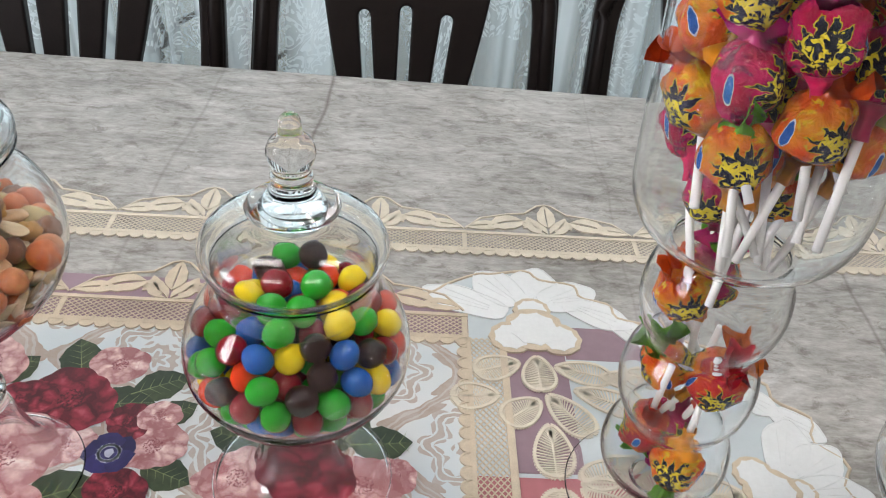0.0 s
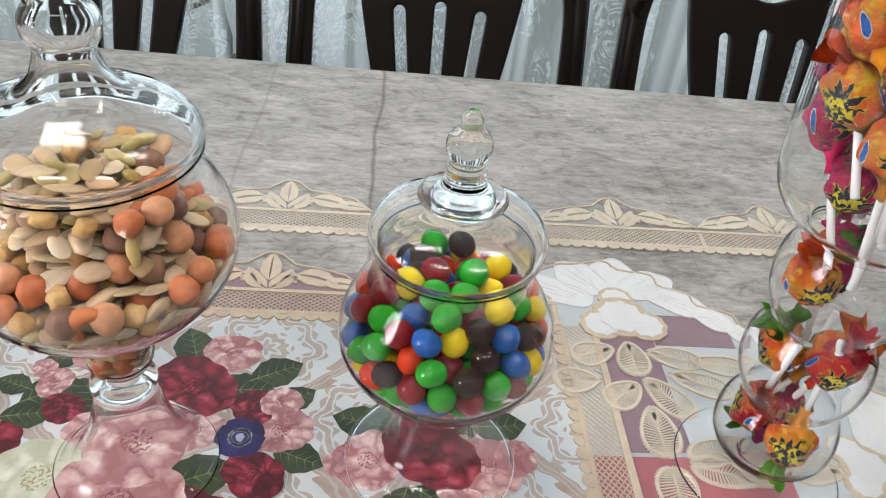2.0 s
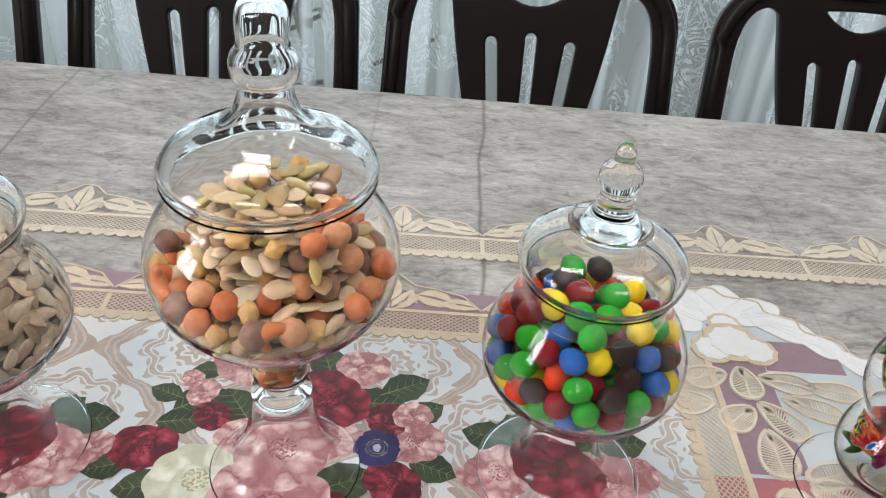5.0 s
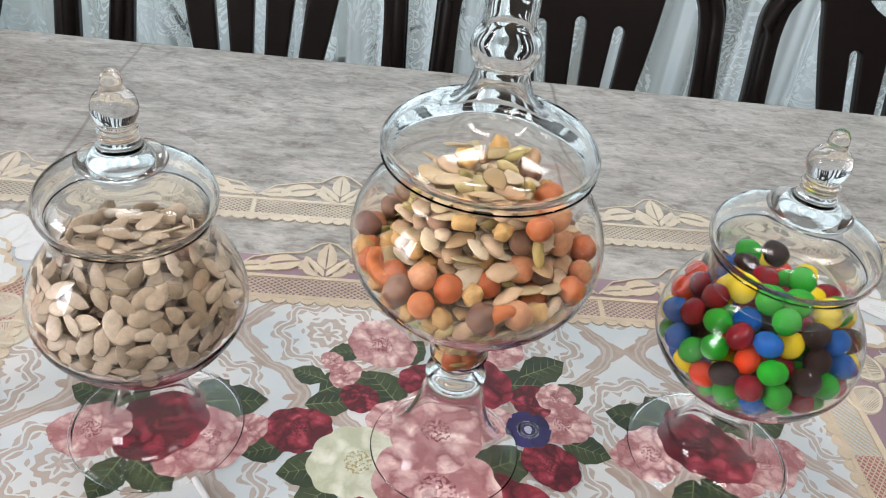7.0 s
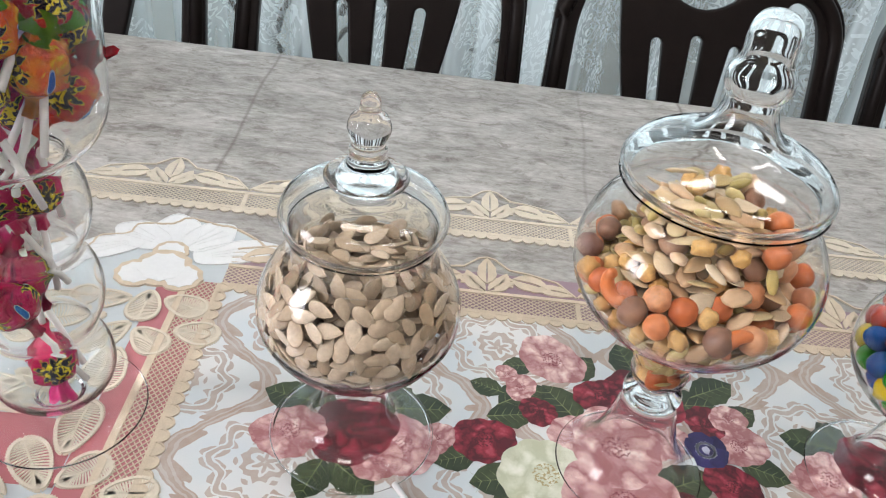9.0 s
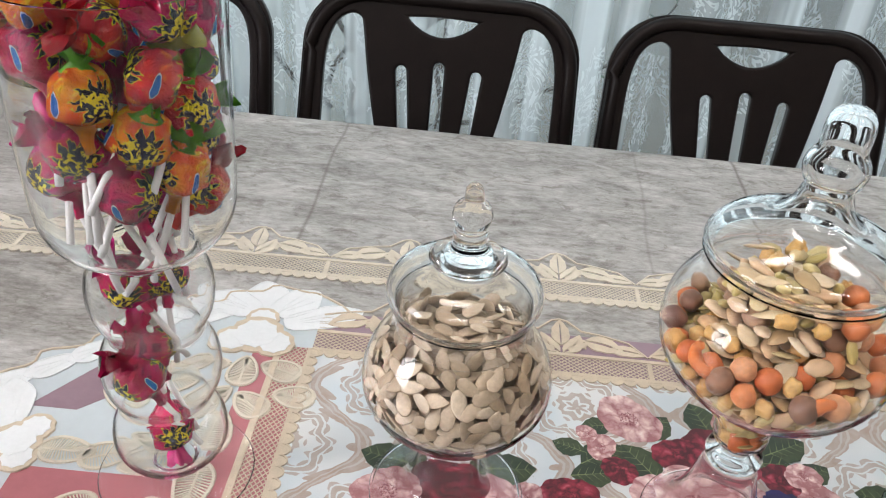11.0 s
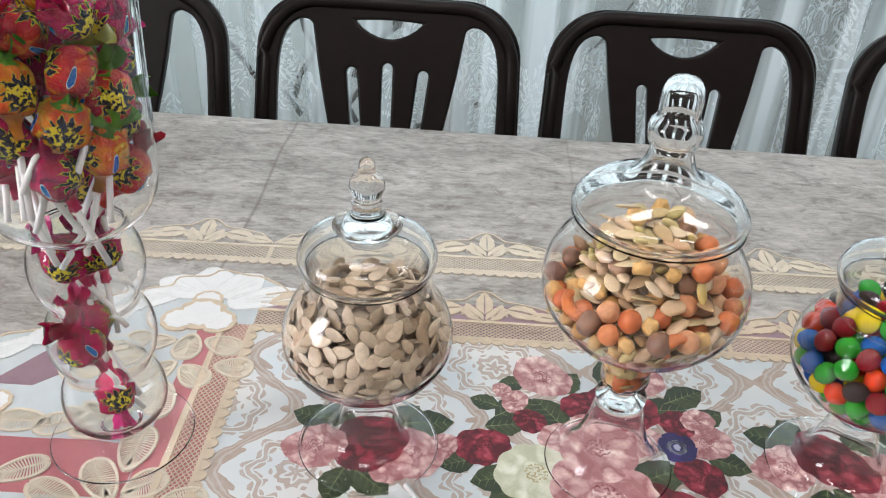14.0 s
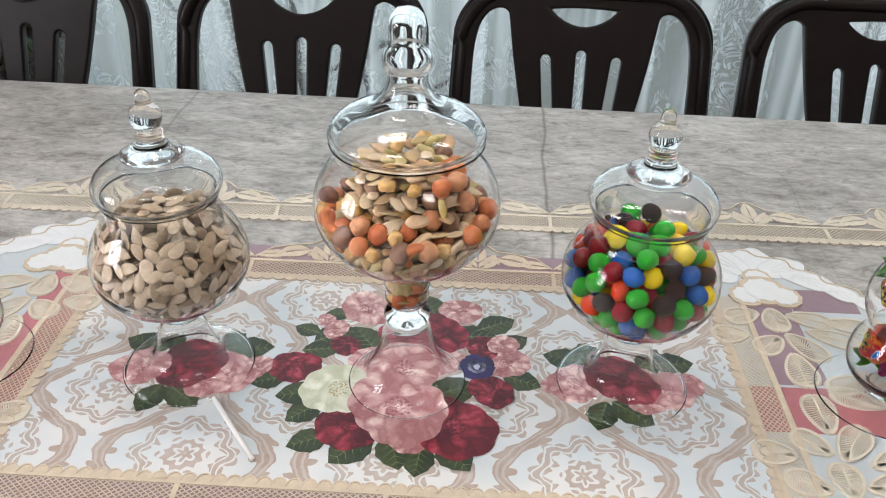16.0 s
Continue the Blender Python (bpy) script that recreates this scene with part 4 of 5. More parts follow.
for sg in (-1, 1):
    o = end_outline(sg)
    bm = bmesh.new()
    slab(bm, o if sg < 0 else o[::-1], T + 0.0004, T + 0.0010)
    part("end_panel", bm, BLUE_SATIN, runner, "pale blue satin end panel", smooth=False)
    part("edge_cord", tube([(x, y, T + 0.0016) for x, y in o], 0.0014, 6), LACE, runner, "beige corded edge")


def patch(name, pts, mat, z=0.0013):
    bm = bmesh.new()
    slab(bm, pts, T + 0.00105, T + z)
    part(name, bm, mat, runner, smooth=False)


def rect(x0, x1, y0, y1):
    return [(x0, y0), (x1, y0), (x1, y1), (x0, y1)]


# coloured satin under the lace
patch("satin_band", rect(CX - 0.335, CX + 0.335, 0.655, 0.712), PURPLE)
patch("satin_band", rect(CX - 0.335, CX + 0.335, 0.294, 0.351), PURPLE)
patch("satin_band", rect(-0.572, -0.519, 0.351, 0.654), PINK)
patch("satin_column", rect(0.178, 0.232, 0.512, 0.655), PURPLE)
patch("satin_band", rect(0.142, 0.300, 0.448, 0.508), PINK)
patch("satin_patch", rect(0.233, 0.305, 0.632, 0.672), PURPLE)
patch("satin_band", rect(-0.720, -0.573, 0.420, 0.480), PINK)
patch("satin_patch", [(-0.742, 0.545), (-0.70, 0.545), (-0.640, 0.60), (-0.690, 0.622)], PURPLE)

# printed panel
bm = bmesh.new()
N, M_ = 60, 30
g = []
for j in range(M_ + 1):
    row = []
    for i in range(N + 1):
        x, y = CX - 0.332 + 0.664 * i / N, 0.353 + 0.300 * j / M_
        row.append(bm.verts.new((x, y, T + 0.0017 + 0.00022 * noise.noise(Vector((x * 14, y * 14, 1))))))
    g.append(row)
for j in range(M_):
    for i in range(N):
        bm.faces.new((g[j][i], g[j][i + 1], g[j + 1][i + 1], g[j + 1][i]))
part("printed_panel", bm, DAMASK, runner, "white satin panel with beige damask scrolls")

Z_PRINT = T + 0.00195
prn = random.Random(3)


def on_cloth(x, y):
    """A place in the room as a place on the slightly turned runner."""
    dx, dy = x - CX, y - CY
    return CX + dx * math.cos(TWIST) + dy * math.sin(TWIST), CY - dx * math.sin(TWIST) + dy * math.cos(TWIST)


def blob(bm, x, y, r, ang, z, slot, n=11, squash=0.75, wav=0.10):
    ph = prn.uniform(0, 6.28)
    vs = []
    for i in range(n):
        a = 2 * math.pi * i / n
        k = r * (1 + wav * math.sin(3 * a + ph) + 0.06 * math.sin(5 * a - ph))
        px, py = k * math.cos(a) * squash, k * math.sin(a)
        vs.append(bm.verts.new((x + px * math.cos(ang) - py * math.sin(ang), y + px * math.sin(ang) + py * math.cos(ang), z)))
    f = bm.faces.new(vs)
    f.material_index = slot


def pansy(bm, x, y, r, z):
    off = prn.uniform(0, 6.28)
    for i in range(5):
        a = off + 2 * math.pi * i / 5
        d, s = r * 0.56, r * 0.60
        blob(bm, x + d * math.cos(a), y + d * math.sin(a), s, a, z + 0.0000022 * i, 0)
    for i in range(13):
        a = 2 * math.pi * i / 13 + 0.2
        blob(bm, x + r * 0.36 * math.cos(a), y + r * 0.36 * math.sin(a), r * 0.055, a + math.pi / 2, z + 0.00003, 1, 7, 5.2 if i % 2 else 6.5, 0)
    blob(bm, x, y, r * 0.22, 0, z + 0.00004, 1)


flower_count = itertools.count()


def flower(x, y, r, colour, layer):
    x, y = on_cloth(x, y)
    r *= 1.12
    bm = bmesh.new()
    z = Z_PRINT + 0.00030 + 0.00016 * layer + 0.000003 * next(flower_count)
    word = {"pink": "pink rose", "red": "crimson rose", "white": "cream white rose", "violet": "violet pansy"}[colour]
    if colour == "violet":
        pansy(bm, x, y, r, z + 0.0003)
        ob = part("printed_flower", bm, PETAL[colour], runner, "printed violet pansy", smooth=False)
        ob.data.materials.append(PANSY_MARK)
        return
    ph, lobes = prn.uniform(0, 6.28), prn.randint(7, 10)
    vs = []
    for i in range(72):
        a = 2 * math.pi * i / 72
        k = 0.95 + 0.075 * abs(math.sin(lobes * a / 2 + ph)) + 0.09 * math.sin(2 * a + ph) + 0.04 * math.sin(3 * a - 2 * ph)
        vs.append(bm.verts.new((k * math.cos(a), k * math.sin(a), 0)))
    bm.faces.new(vs)
    ob = part("printed_flower", bm, PETAL[colour], runner, "printed %s flower" % word, smooth=False)
    ob.matrix_basis = Matrix.Translation((x, y, z)) @ Matrix.Rotation(prn.uniform(0, 6.28), 4, "Z") @ Matrix.Diagonal((r, r * 0.94, 1, 1))


LEAF_VEIN = plain("leaf_vein_print", (0.20, 0.24, 0.10), 0.4, 0, 0.2, 150, 0.1)


def leaf_print(x, y, length, ang):
    x, y = on_cloth(x, y)
    bm = bmesh.new()
    w = length * 0.34
    for side in (1, -1):
        n = 9
        up = []
        for i in range(n + 1):
            t = i / n
            ww = w * math.sin(math.pi * min(1, t * 1.02)) ** 0.8 * (1 + 0.10 * (i % 2))
            up.append((-length / 2 + length * t, side * ww))
        pts = [(-length / 2, 0)] + up[1:-1] + [(length / 2, 0)]
        vs = [bm.verts.new((x + a * math.cos(ang) - b * math.sin(ang), y + a * math.sin(ang) + b * math.cos(ang), Z_PRINT + 0.00012 + prn.uniform(0, 0.00008))) for a, b in pts]
        bm.faces.new(vs)
    # midrib and side veins
    for u0, v0, u1, v1, wd in [(-0.5, 0, 0.46, 0, 0.012)] + [(-0.35 + 0.16 * k, 0, -0.20 + 0.16 * k, s * 0.22, 0.007) for k in range(5) for s in (1, -1)]:
        du, dv = u1 - u0, v1 - v0
        L = math.hypot(du, dv)
        nx, ny = -dv / L * wd, du / L * wd
        q = []
        for a, b in ((u0 + nx, v0 + ny), (u0 - nx, v0 - ny), (u1, v1)):
            a, b = a * length, b * length
            q.append(bm.verts.new((x + a * math.cos(ang) - b * math.sin(ang), y + a * math.sin(ang) + b * math.cos(ang), Z_PRINT + 0.00024)))
        f = bm.faces.new(q)
        f.material_index = 1
    ob = part("printed_leaf", bm, LEAF, runner, "printed green leaf", smooth=False)
    ob.data.materials.append(LEAF_VEIN)


MIDDLE = [(-0.223, 0.598, 0.026, "pink"), (-0.125, 0.602, 0.020, "pink"), (-0.149, 0.563, 0.030, "red"), (-0.183, 0.560, 0.020, "red"), (-0.279, 0.499, 0.022, "red"), (-0.124, 0.433, 0.036, "red"),
          (-0.213, 0.426, 0.028, "red"), (-0.090, 0.482, 0.020, "red"), (-0.077, 0.524, 0.021, "pink"), (-0.232, 0.472, 0.032, "white"), (-0.174, 0.452, 0.042, "pink"), (-0.176, 0.508, 0.035, "pink"), (-0.105, 0.515, 0.0165, "violet")]
for i, (x, y, r, c) in enumerate(MIDDLE):
    flower(x, y, r, c, (i % 4) + (1 if c in ("white", "violet") else 0))
for x, y, L, a in [(-0.250, 0.551, 0.045, 0.6), (-0.267, 0.463, 0.045, 3.4), (-0.217, 0.546, 0.05, 2.2), (-0.209, 0.400, 0.05, 4.0), (-0.120, 0.400, 0.045, 5.4), (-0.088, 0.583, 0.045, 0.5)]:
    leaf_print(x, y, L, a)
for x, y, L, a in [(-0.172, 0.400, 0.045, 5.0), (-0.157, 0.607, 0.045, 1.9), (-0.112, 0.562, 0.05, 0.1), (-0.258, 0.440, 0.04, 3.9), (-0.128, 0.479, 0.055, 0.4), (-0.258, 0.528, 0.04, 0.2), (-0.278, 0.556, 0.03, 2.8)]:
    leaf_print(x, y, L, a)
for x, y, L, a in [(-0.200, 0.590, 0.04, 0.9), (-0.252, 0.585, 0.03, 3.3), (-0.062, 0.500, 0.04, 5.9), (-0.070, 0.556, 0.035, 0.6), (-0.247, 0.405, 0.04, 3.6), (-0.150, 0.392, 0.04, 4.6), (-0.300, 0.478, 0.035, 3.5)]:
    leaf_print(x, y, L, a)
for x, y, r, c in [(-0.250, 0.560, 0.013, "pink"), (-0.100, 0.545, 0.016, "red"), (-0.080, 0.552, 0.014, "pink"), (-0.236, 0.535, 0.014, "red"), (-0.160, 0.420, 0.020, "pink"), (-0.262, 0.574, 0.009, "pink"), (-0.205, 0.510, 0.022, "pink"), (-0.140, 0.520, 0.020, "pink")]:
    flower(x, y, r, c, 0)
for ox, oy in ((-0.379, 0.496), (0.033, 0.512)):
    for dx, dy, r, c in [(0.040, -0.012, 0.025, "pink"), (-0.045, -0.012, 0.024, "pink"), (0.062, -0.002, 0.015, "pink"), (-0.060, -0.014, 0.014, "pink"), (0.022, -0.028, 0.018, "pink"), (0.0, 0.0, 0.032, "red")]:
        flower(ox + dx, oy + dy, r, c, prn.randint(0, 3))
    for dx, dy, L, a in [(-0.052, 0.024, 0.045, 2.9), (0.050, 0.026, 0.048, 0.15), (0.006, -0.046, 0.045, 5.6), (-0.022, -0.052, 0.04, 4.4), (-0.030, 0.034, 0.035, 2.0), (0.030, 0.034, 0.035, 0.9)]:
        leaf_print(ox + dx, oy + dy, L, a)

# ---- lace ----


def lace_leaf(bm, u, v, length, width, ang, lift=0.0, gap=0.055, bend=0.0):
    """Embroidered leaf: two halves with a slit along the vein."""
    for side in (1, -1):
        n = 8
        inner, outer = [], []
        for i in range(n + 1):
            t = i / n
            e = math.sin(math.pi * t ** 0.8)
            w = width * e ** 0.75 * (1 + 0.06 * math.cos(t * 20))
            gp = width * gap * (0.4 + e) * (0 if t > 0.82 else 1)
            c = bend * length * math.sin(math.pi * t)
            inner.append((length * t, c + side * gp))
            outer.append((length * t, c + side * max(w, gp + 0.0004)))
        pts = inner + outer[::-1]
        if side < 0:
            pts = pts[::-1]
        slab(bm, [(u + a * math.cos(ang) - b * math.sin(ang), v + a * math.sin(ang) + b * math.cos(ang)) for a, b in pts], 0.0002, 0.0012 + lift)


def bar(bm, u0, v0, u1, v1, w, z0, z1):
    du, dv = u1 - u0, v1 - v0
    L = math.hypot(du, dv) + 1e-9
    nx, ny = -dv / L * w / 2, du / L * w / 2
    slab(bm, [(u0 - nx, v0 - ny), (u1 - nx, v1 - ny), (u1 + nx, v1 + ny), (u0 + nx, v0 + ny)], z0, z1)


def lace_net(bm, length, v0, v1, step=0.0060, w=0.0009):
    h = v1 - v0
    run = h * 1.25
    u = -run
    while u < length:
        for s in (1, -1):
            a, b = (u, u + run) if s > 0 else (u + run, u)
            ua, ub, va, vb = a, b, v0, v1
            # clip at both ends
            for lim, keep in ((0.0, 1), (length, -1)):
                if (ua - lim) * keep < 0 and (ub - lim) * keep < 0:
                    break
                if (ua - lim) * keep < 0:
                    va += (vb - va) * (lim - ua) / (ub - ua)
                    ua = lim
                elif (ub - lim) * keep < 0:
                    vb = va + (vb - va) * (lim - ua) / (ub - ua)
                    ub = lim
            else:
                bar(bm, ua, va, ub, vb, w, 0.0003 if s > 0 else 0.0005, 0.0008 if s > 0 else 0.0010)
        u += step


def lace_motif(bm, uc, base, full=True):
    for s in (1, -1):
        lace_leaf(bm, uc + s * 0.002, base + 0.001, 0.034, 0.0085, math.pi / 2 - s * 0.55, 0.0003, 0.16, -0.10 * s)
        lace_leaf(bm, uc + s * 0.010, base + 0.008, 0.024, 0.0070, math.pi / 2 - s * 1.15, 0.0002, 0.05, 0.25 * s)
        lace_leaf(bm, uc + s * 0.024, base + 0.022, 0.040, 0.0120, -0.32 if s > 0 else math.pi + 0.32, 0.0004, 0.10, 0.06 * s)
        lace_leaf(bm, uc + s * 0.048, base + 0.012, 0.036, 0.0080, -0.14 if s > 0 else math.pi + 0.14, 0.0003, 0.10, 0.05 * s)
        # curl
        pts = []
        for i in range(12):
            t = i / 11
            a = 4.2 - 4.4 * t
            r = 0.0095 * (1 - 0.45 * t)
            pts.append((uc + s * (0.017 + r * math.cos(a)), base + 0.011 + r * math.sin(a)))
        for p, q in zip(pts, pts[1:]):
            bar(bm, *p, *q, 0.0055, 0.0003, 0.0014)
    lace_leaf(bm, uc, base + 0.012, 0.040, 0.0095, math.pi / 2, 0.0006, 0.06)
    for p, q in (((-0.0845, 0.004), (-0.068, 0.024)), ((-0.068, 0.024), (-0.040, 0.033)), ((-0.040, 0.033), (-0.022, 0.036)), ((-0.022, 0.036), (-0.008, 0.051)), ((-0.008, 0.051), (0, 0.0535))):
        for s in (1, -1):
            bar(bm, uc + s * p[0], base + p[1], uc + s * q[0], base + q[1], 0.0016, 0.0004, 0.0019)


def scallops(bm, length, v, r=0.0062, depth=0.008):
    n = int(length / (2 * r))
    for i in range(n):
        u = (i + 0.5) * length / n
        pts = [(u + r * math.cos(math.pi + math.pi * k / 8) * 1.02, v + depth * math.sin(math.pi + math.pi * k / 8)) for k in range(9)]
        slab(bm, pts, 0.0002, 0.0011 + 0.0003 * (i % 2))
        for k in range(8):
            bar(bm, *pts[k], *pts[k + 1], 0.0014, 0.0004, 0.0018)


def lace_border(m, length, first, material, name, parent, label, motifs=True):
    """A lace border: scalloped foot, net between two cords, leafy crown. first: place of the first motif along it."""
    alone = parent is None
    if alone:
        parent = thing(name, m, label, "lace trim")
    bm = bmesh.new()
    lace_net(bm, length, 0.0145, 0.0385)
    bar(bm, 0, 0.0405, length, 0.0405, 0.0040, 0.0003, 0.0016)
    if not motifs:
        bar(bm, 0, 0.0430, length, 0.0430, 0.0030, 0.0003, 0.0014)
    band = part("net_band" if alone else name, bm, material, parent, "" if alone else label, smooth=False)
    if not alone:
        band.matrix_basis = m
    up = parent if alone else band
    bm = bmesh.new()
    scallops(bm, length, 0.011)
    bar(bm, 0, 0.0125, length, 0.0125, 0.0042, 0.0003, 0.0014)
    part("scalloped_edge", bm, material, up, smooth=False)
    u = first - 0.1705
    while motifs and u < length + 0.08:
        bm = bmesh.new()
        lace_motif(bm, u, 0.0425)
        bar(bm, u + 0.085, 0.0146, u + 0.085, 0.0384, 0.0045, 0.0003, 0.0013)
        bad = [v for v in bm.verts if v.co.x < -0.002 or v.co.x > length + 0.002]
        bmesh.ops.delete(bm, geom=bad, context="VERTS")
        if bm.verts:
            part("leaf_motif", bm, material, up, smooth=False)
        else:
            bm.free()
        u += 0.1705
    return up


ZL = T + 0.0012
# the far strip, straight on the cloth, over the whole length of the table
lace_border(pose(-1.50, 0.730, T + 0.0003, 0, 0, 1.6), 2.62, (-0.62 + 1.50) % 0.1705, LACE_PALE, "lace_strip", None, "pale beige lace strip with leaf motifs lying on the tablecloth")
lace_border(Matrix.Translation((CX - 0.335, 0.640, ZL)), 0.670, (-0.277 - CX + 0.335) % 0.1705, LACE, "lace_border", runner, "beige lace border over mauve satin")
lace_border(pose(CX + 0.335, 0.366, ZL, 0, 0, 180), 0.670, 0.072, LACE, "lace_border", runner, "beige lace border over mauve satin")
lace_border(pose(-0.507, 0.355, ZL, 0, 0, 90), 0.298, 0, LACE, "lace_border", runner, "beige lace band over pink satin", False)
lace_border(pose(0.139, 0.652, ZL, 0, 0, -90), 0.298, 0, LACE, "lace_border", runner, "beige lace band over pale blue satin", False)

# ---- embroidered ends ----


def oval(x, y, a, b, ang, name="embroidered_leaf"):
    bm = bmesh.new()
    n = 22

    def at(t, k=1.0):
        px, py = a * k * math.cos(t), b * k * math.sin(t) * (1 - 0.28 * math.cos(t))
        return x + px * math.cos(ang) - py * math.sin(ang), y + px * math.sin(ang) + py * math.cos(ang)
    for i in range(n):
        bar(bm, *at(2 * math.pi * i / n), *at(2 * math.pi * (i + 1) / n), 0.0024, 0.0, 0.0016)
    a, b = a * 1.12, b * 1.12
    m = 27
    for i in range(1, m):
        t = math.pi * i / m
        c = a * (math.cos(t) * 0.72 - 0.16)
        mid = (x + c * math.cos(ang), y + c * math.sin(ang))
        bar(bm, *at(t), *mid, 0.0011, 0.0002, 0.0010)
        bar(bm, *at(-t), *mid, 0.0011, 0.0002, 0.0010)
    bar(bm, *at(math.pi, 0.9), *at(0, 0.4), 0.0014, 0.0003, 0.0012)
    bmesh.ops.translate(bm, vec=(0, 0, T + 0.0014), verts=bm.verts)
    part(name, bm, LACE_PALE, runner, smooth=False)


def applique_petal(x, y, a, b, ang, z):
    bm = bmesh.new()
    pts = []
    n = 26
    for i in range(n):
        t = 2 * math.pi * i / n
        k = 1 + 0.05 * math.cos(5 * t)
        px, py = a * k * math.cos(t), b * k * math.sin(t)
        pts.append((x + px * math.cos(ang) - py * math.sin(ang), y + px * math.sin(ang) + py * math.cos(ang)))
    slab(bm, pts, z, z + 0.0009)
    for i in range(n):
        bar(bm, *pts[i], *pts[(i + 1) % n], 0.0011, z, z + 0.0013)
    for s in (-0.35, 0.0, 0.35):
        ca, cb = -0.55 * a, 0.6 * a
        bar(bm, x + ca * math.cos(ang) - s * b * 0.5 * math.sin(ang), y + ca * math.sin(ang) + s * b * 0.5 * math.cos(ang),
            x + cb * math.cos(ang) - s * b * 1.3 * math.sin(ang), y + cb * math.sin(ang) + s * b * 1.3 * math.cos(ang), 0.0008, z + 0.0008, z + 0.0012)
    part("white_petal", bm, WHITE_SATIN, runner, "white satin petal with stitched veins", smooth=False)


def heart(x, y, size, ang):
    """Beige padded blossom of three lobes with a white stitched middle."""
    z = T + 0.0030
    bm = bmesh.new()
    for k, (du, dv, r) in enumerate(((0, 0.72, 0.46), (-0.56, -0.28, 0.54), (0.56, -0.28, 0.54), (0, 0.02, 0.74))):
        px, py = du * size, dv * size
        cx, cy = x + px * math.cos(ang) - py * math.sin(ang), y + px * math.sin(ang) + py * math.cos(ang)
        pts = [(cx + r * size * (1 + 0.04 * math.cos(12 * t)) * math.cos(t), cy + r * size * (1 + 0.04 * math.cos(12 * t)) * math.sin(t)) for t in [2 * math.pi * i / 22 for i in range(22)]]
        slab(bm, pts, z - 0.0018, z + 0.0002 * k)
        bw = bmesh.new()
        k2 = 0.76 * r * size
        slab(bw, [(cx + k2 * (1 + 0.07 * math.cos(9 * t)) * math.cos(t), cy + k2 * (1 + 0.07 * math.cos(9 * t)) * math.sin(t)) for t in [2 * math.pi * i / 27 for i in range(27)]], z + 0.00007 + 0.0002 * k, z + 0.00047 + 0.0002 * k)
        part("stitched_middle", bw, WHITE_SATIN, runner, "white stitched blossom middle", smooth=False)
    part("padded_blossom", bm, LACE, runner, "beige padded embroidered blossom", smooth=False)


for sg in (-1, 1):
    for sy in (1, -1):
        hx, hy = CX + sg * 0.384, CY + sy * 0.166
        for dx, dy, a, b, an in ((-0.050, 0.032, 0.040, 0.017, 2.75), (-0.020, 0.052, 0.028, 0.020, 2.3), (0.012, 0.056, 0.028, 0.022, 1.3), (0.042, 0.044, 0.028, 0.020, 0.4), (0.066, 0.022, 0.032, 0.016, -0.5)):
            applique_petal(hx + sg * dx, hy + sy * dy, a, b, (an if sg > 0 else math.pi - an) * sy, T + 0.0011 + 0.0002 * abs(dx) * 10)
        heart(hx + sg * 0.008, hy - sy * 0.004, 0.036, 0.0 if sy > 0 else math.pi)
        for k in range(5):
            t = k / 4
            ex, ey = 0.478 + 0.112 * t, 0.166 - 0.100 * t
            applique_petal(CX + sg * ex, CY + sy * ey, 0.022, 0.0125, (-0.75 if sg > 0 else math.pi + 0.75) * sy, T + 0.0011 + 0.0001 * k)
        # sprays of embroidered leaves
        for dx, dy, a, b, an in ((0.391, 0.110, 0.019, 0.013, 1.57), (0.357, 0.115, 0.019, 0.013, 0.35), (0.338, 0.082, 0.018, 0.013, 0.1), (0.374, 0.068, 0.018, 0.013, 0.7), (0.411, 0.066, 0.024, 0.013, 2.2), (0.394, 0.030, 0.024, 0.014, 1.57)):
            oval(CX + sg * dx, CY + sy * dy, a, b, (an if sg > 0 else math.pi - an) * sy)
        for dx, dy, a, b, an in ((0.428, 0.113, 0.022, 0.012, 2.9), (0.466, 0.106, 0.024, 0.011, 3.0), (0.443, 0.083, 0.025, 0.012, 2.75), (0.434, 0.010, 0.023, 0.012, 0.3), (0.482, 0.060, 0.022, 0.012, 0.5)):
            oval(CX + sg * dx, CY + sy * dy, a, b, (an if sg > 0 else math.pi - an) * sy)
    for dx, an in ((0.505, 0.0), (0.470, 0.35)):
        oval(CX + sg * dx, CY - 0.004, 0.022, 0.013, an)
    for k in range(5):
        a = -1.2 + 0.6 * k
        applique_petal(CX + sg * (0.562 + 0.030 * math.cos(a)), CY + 0.045 * math.sin(a), 0.030, 0.018, a if sg > 0 else math.pi - a, T + 0.0015 + 0.0001 * k)
    heart(CX + sg * 0.548, CY, 0.029, -sg * math.pi / 2)

# ---- lollipops ----


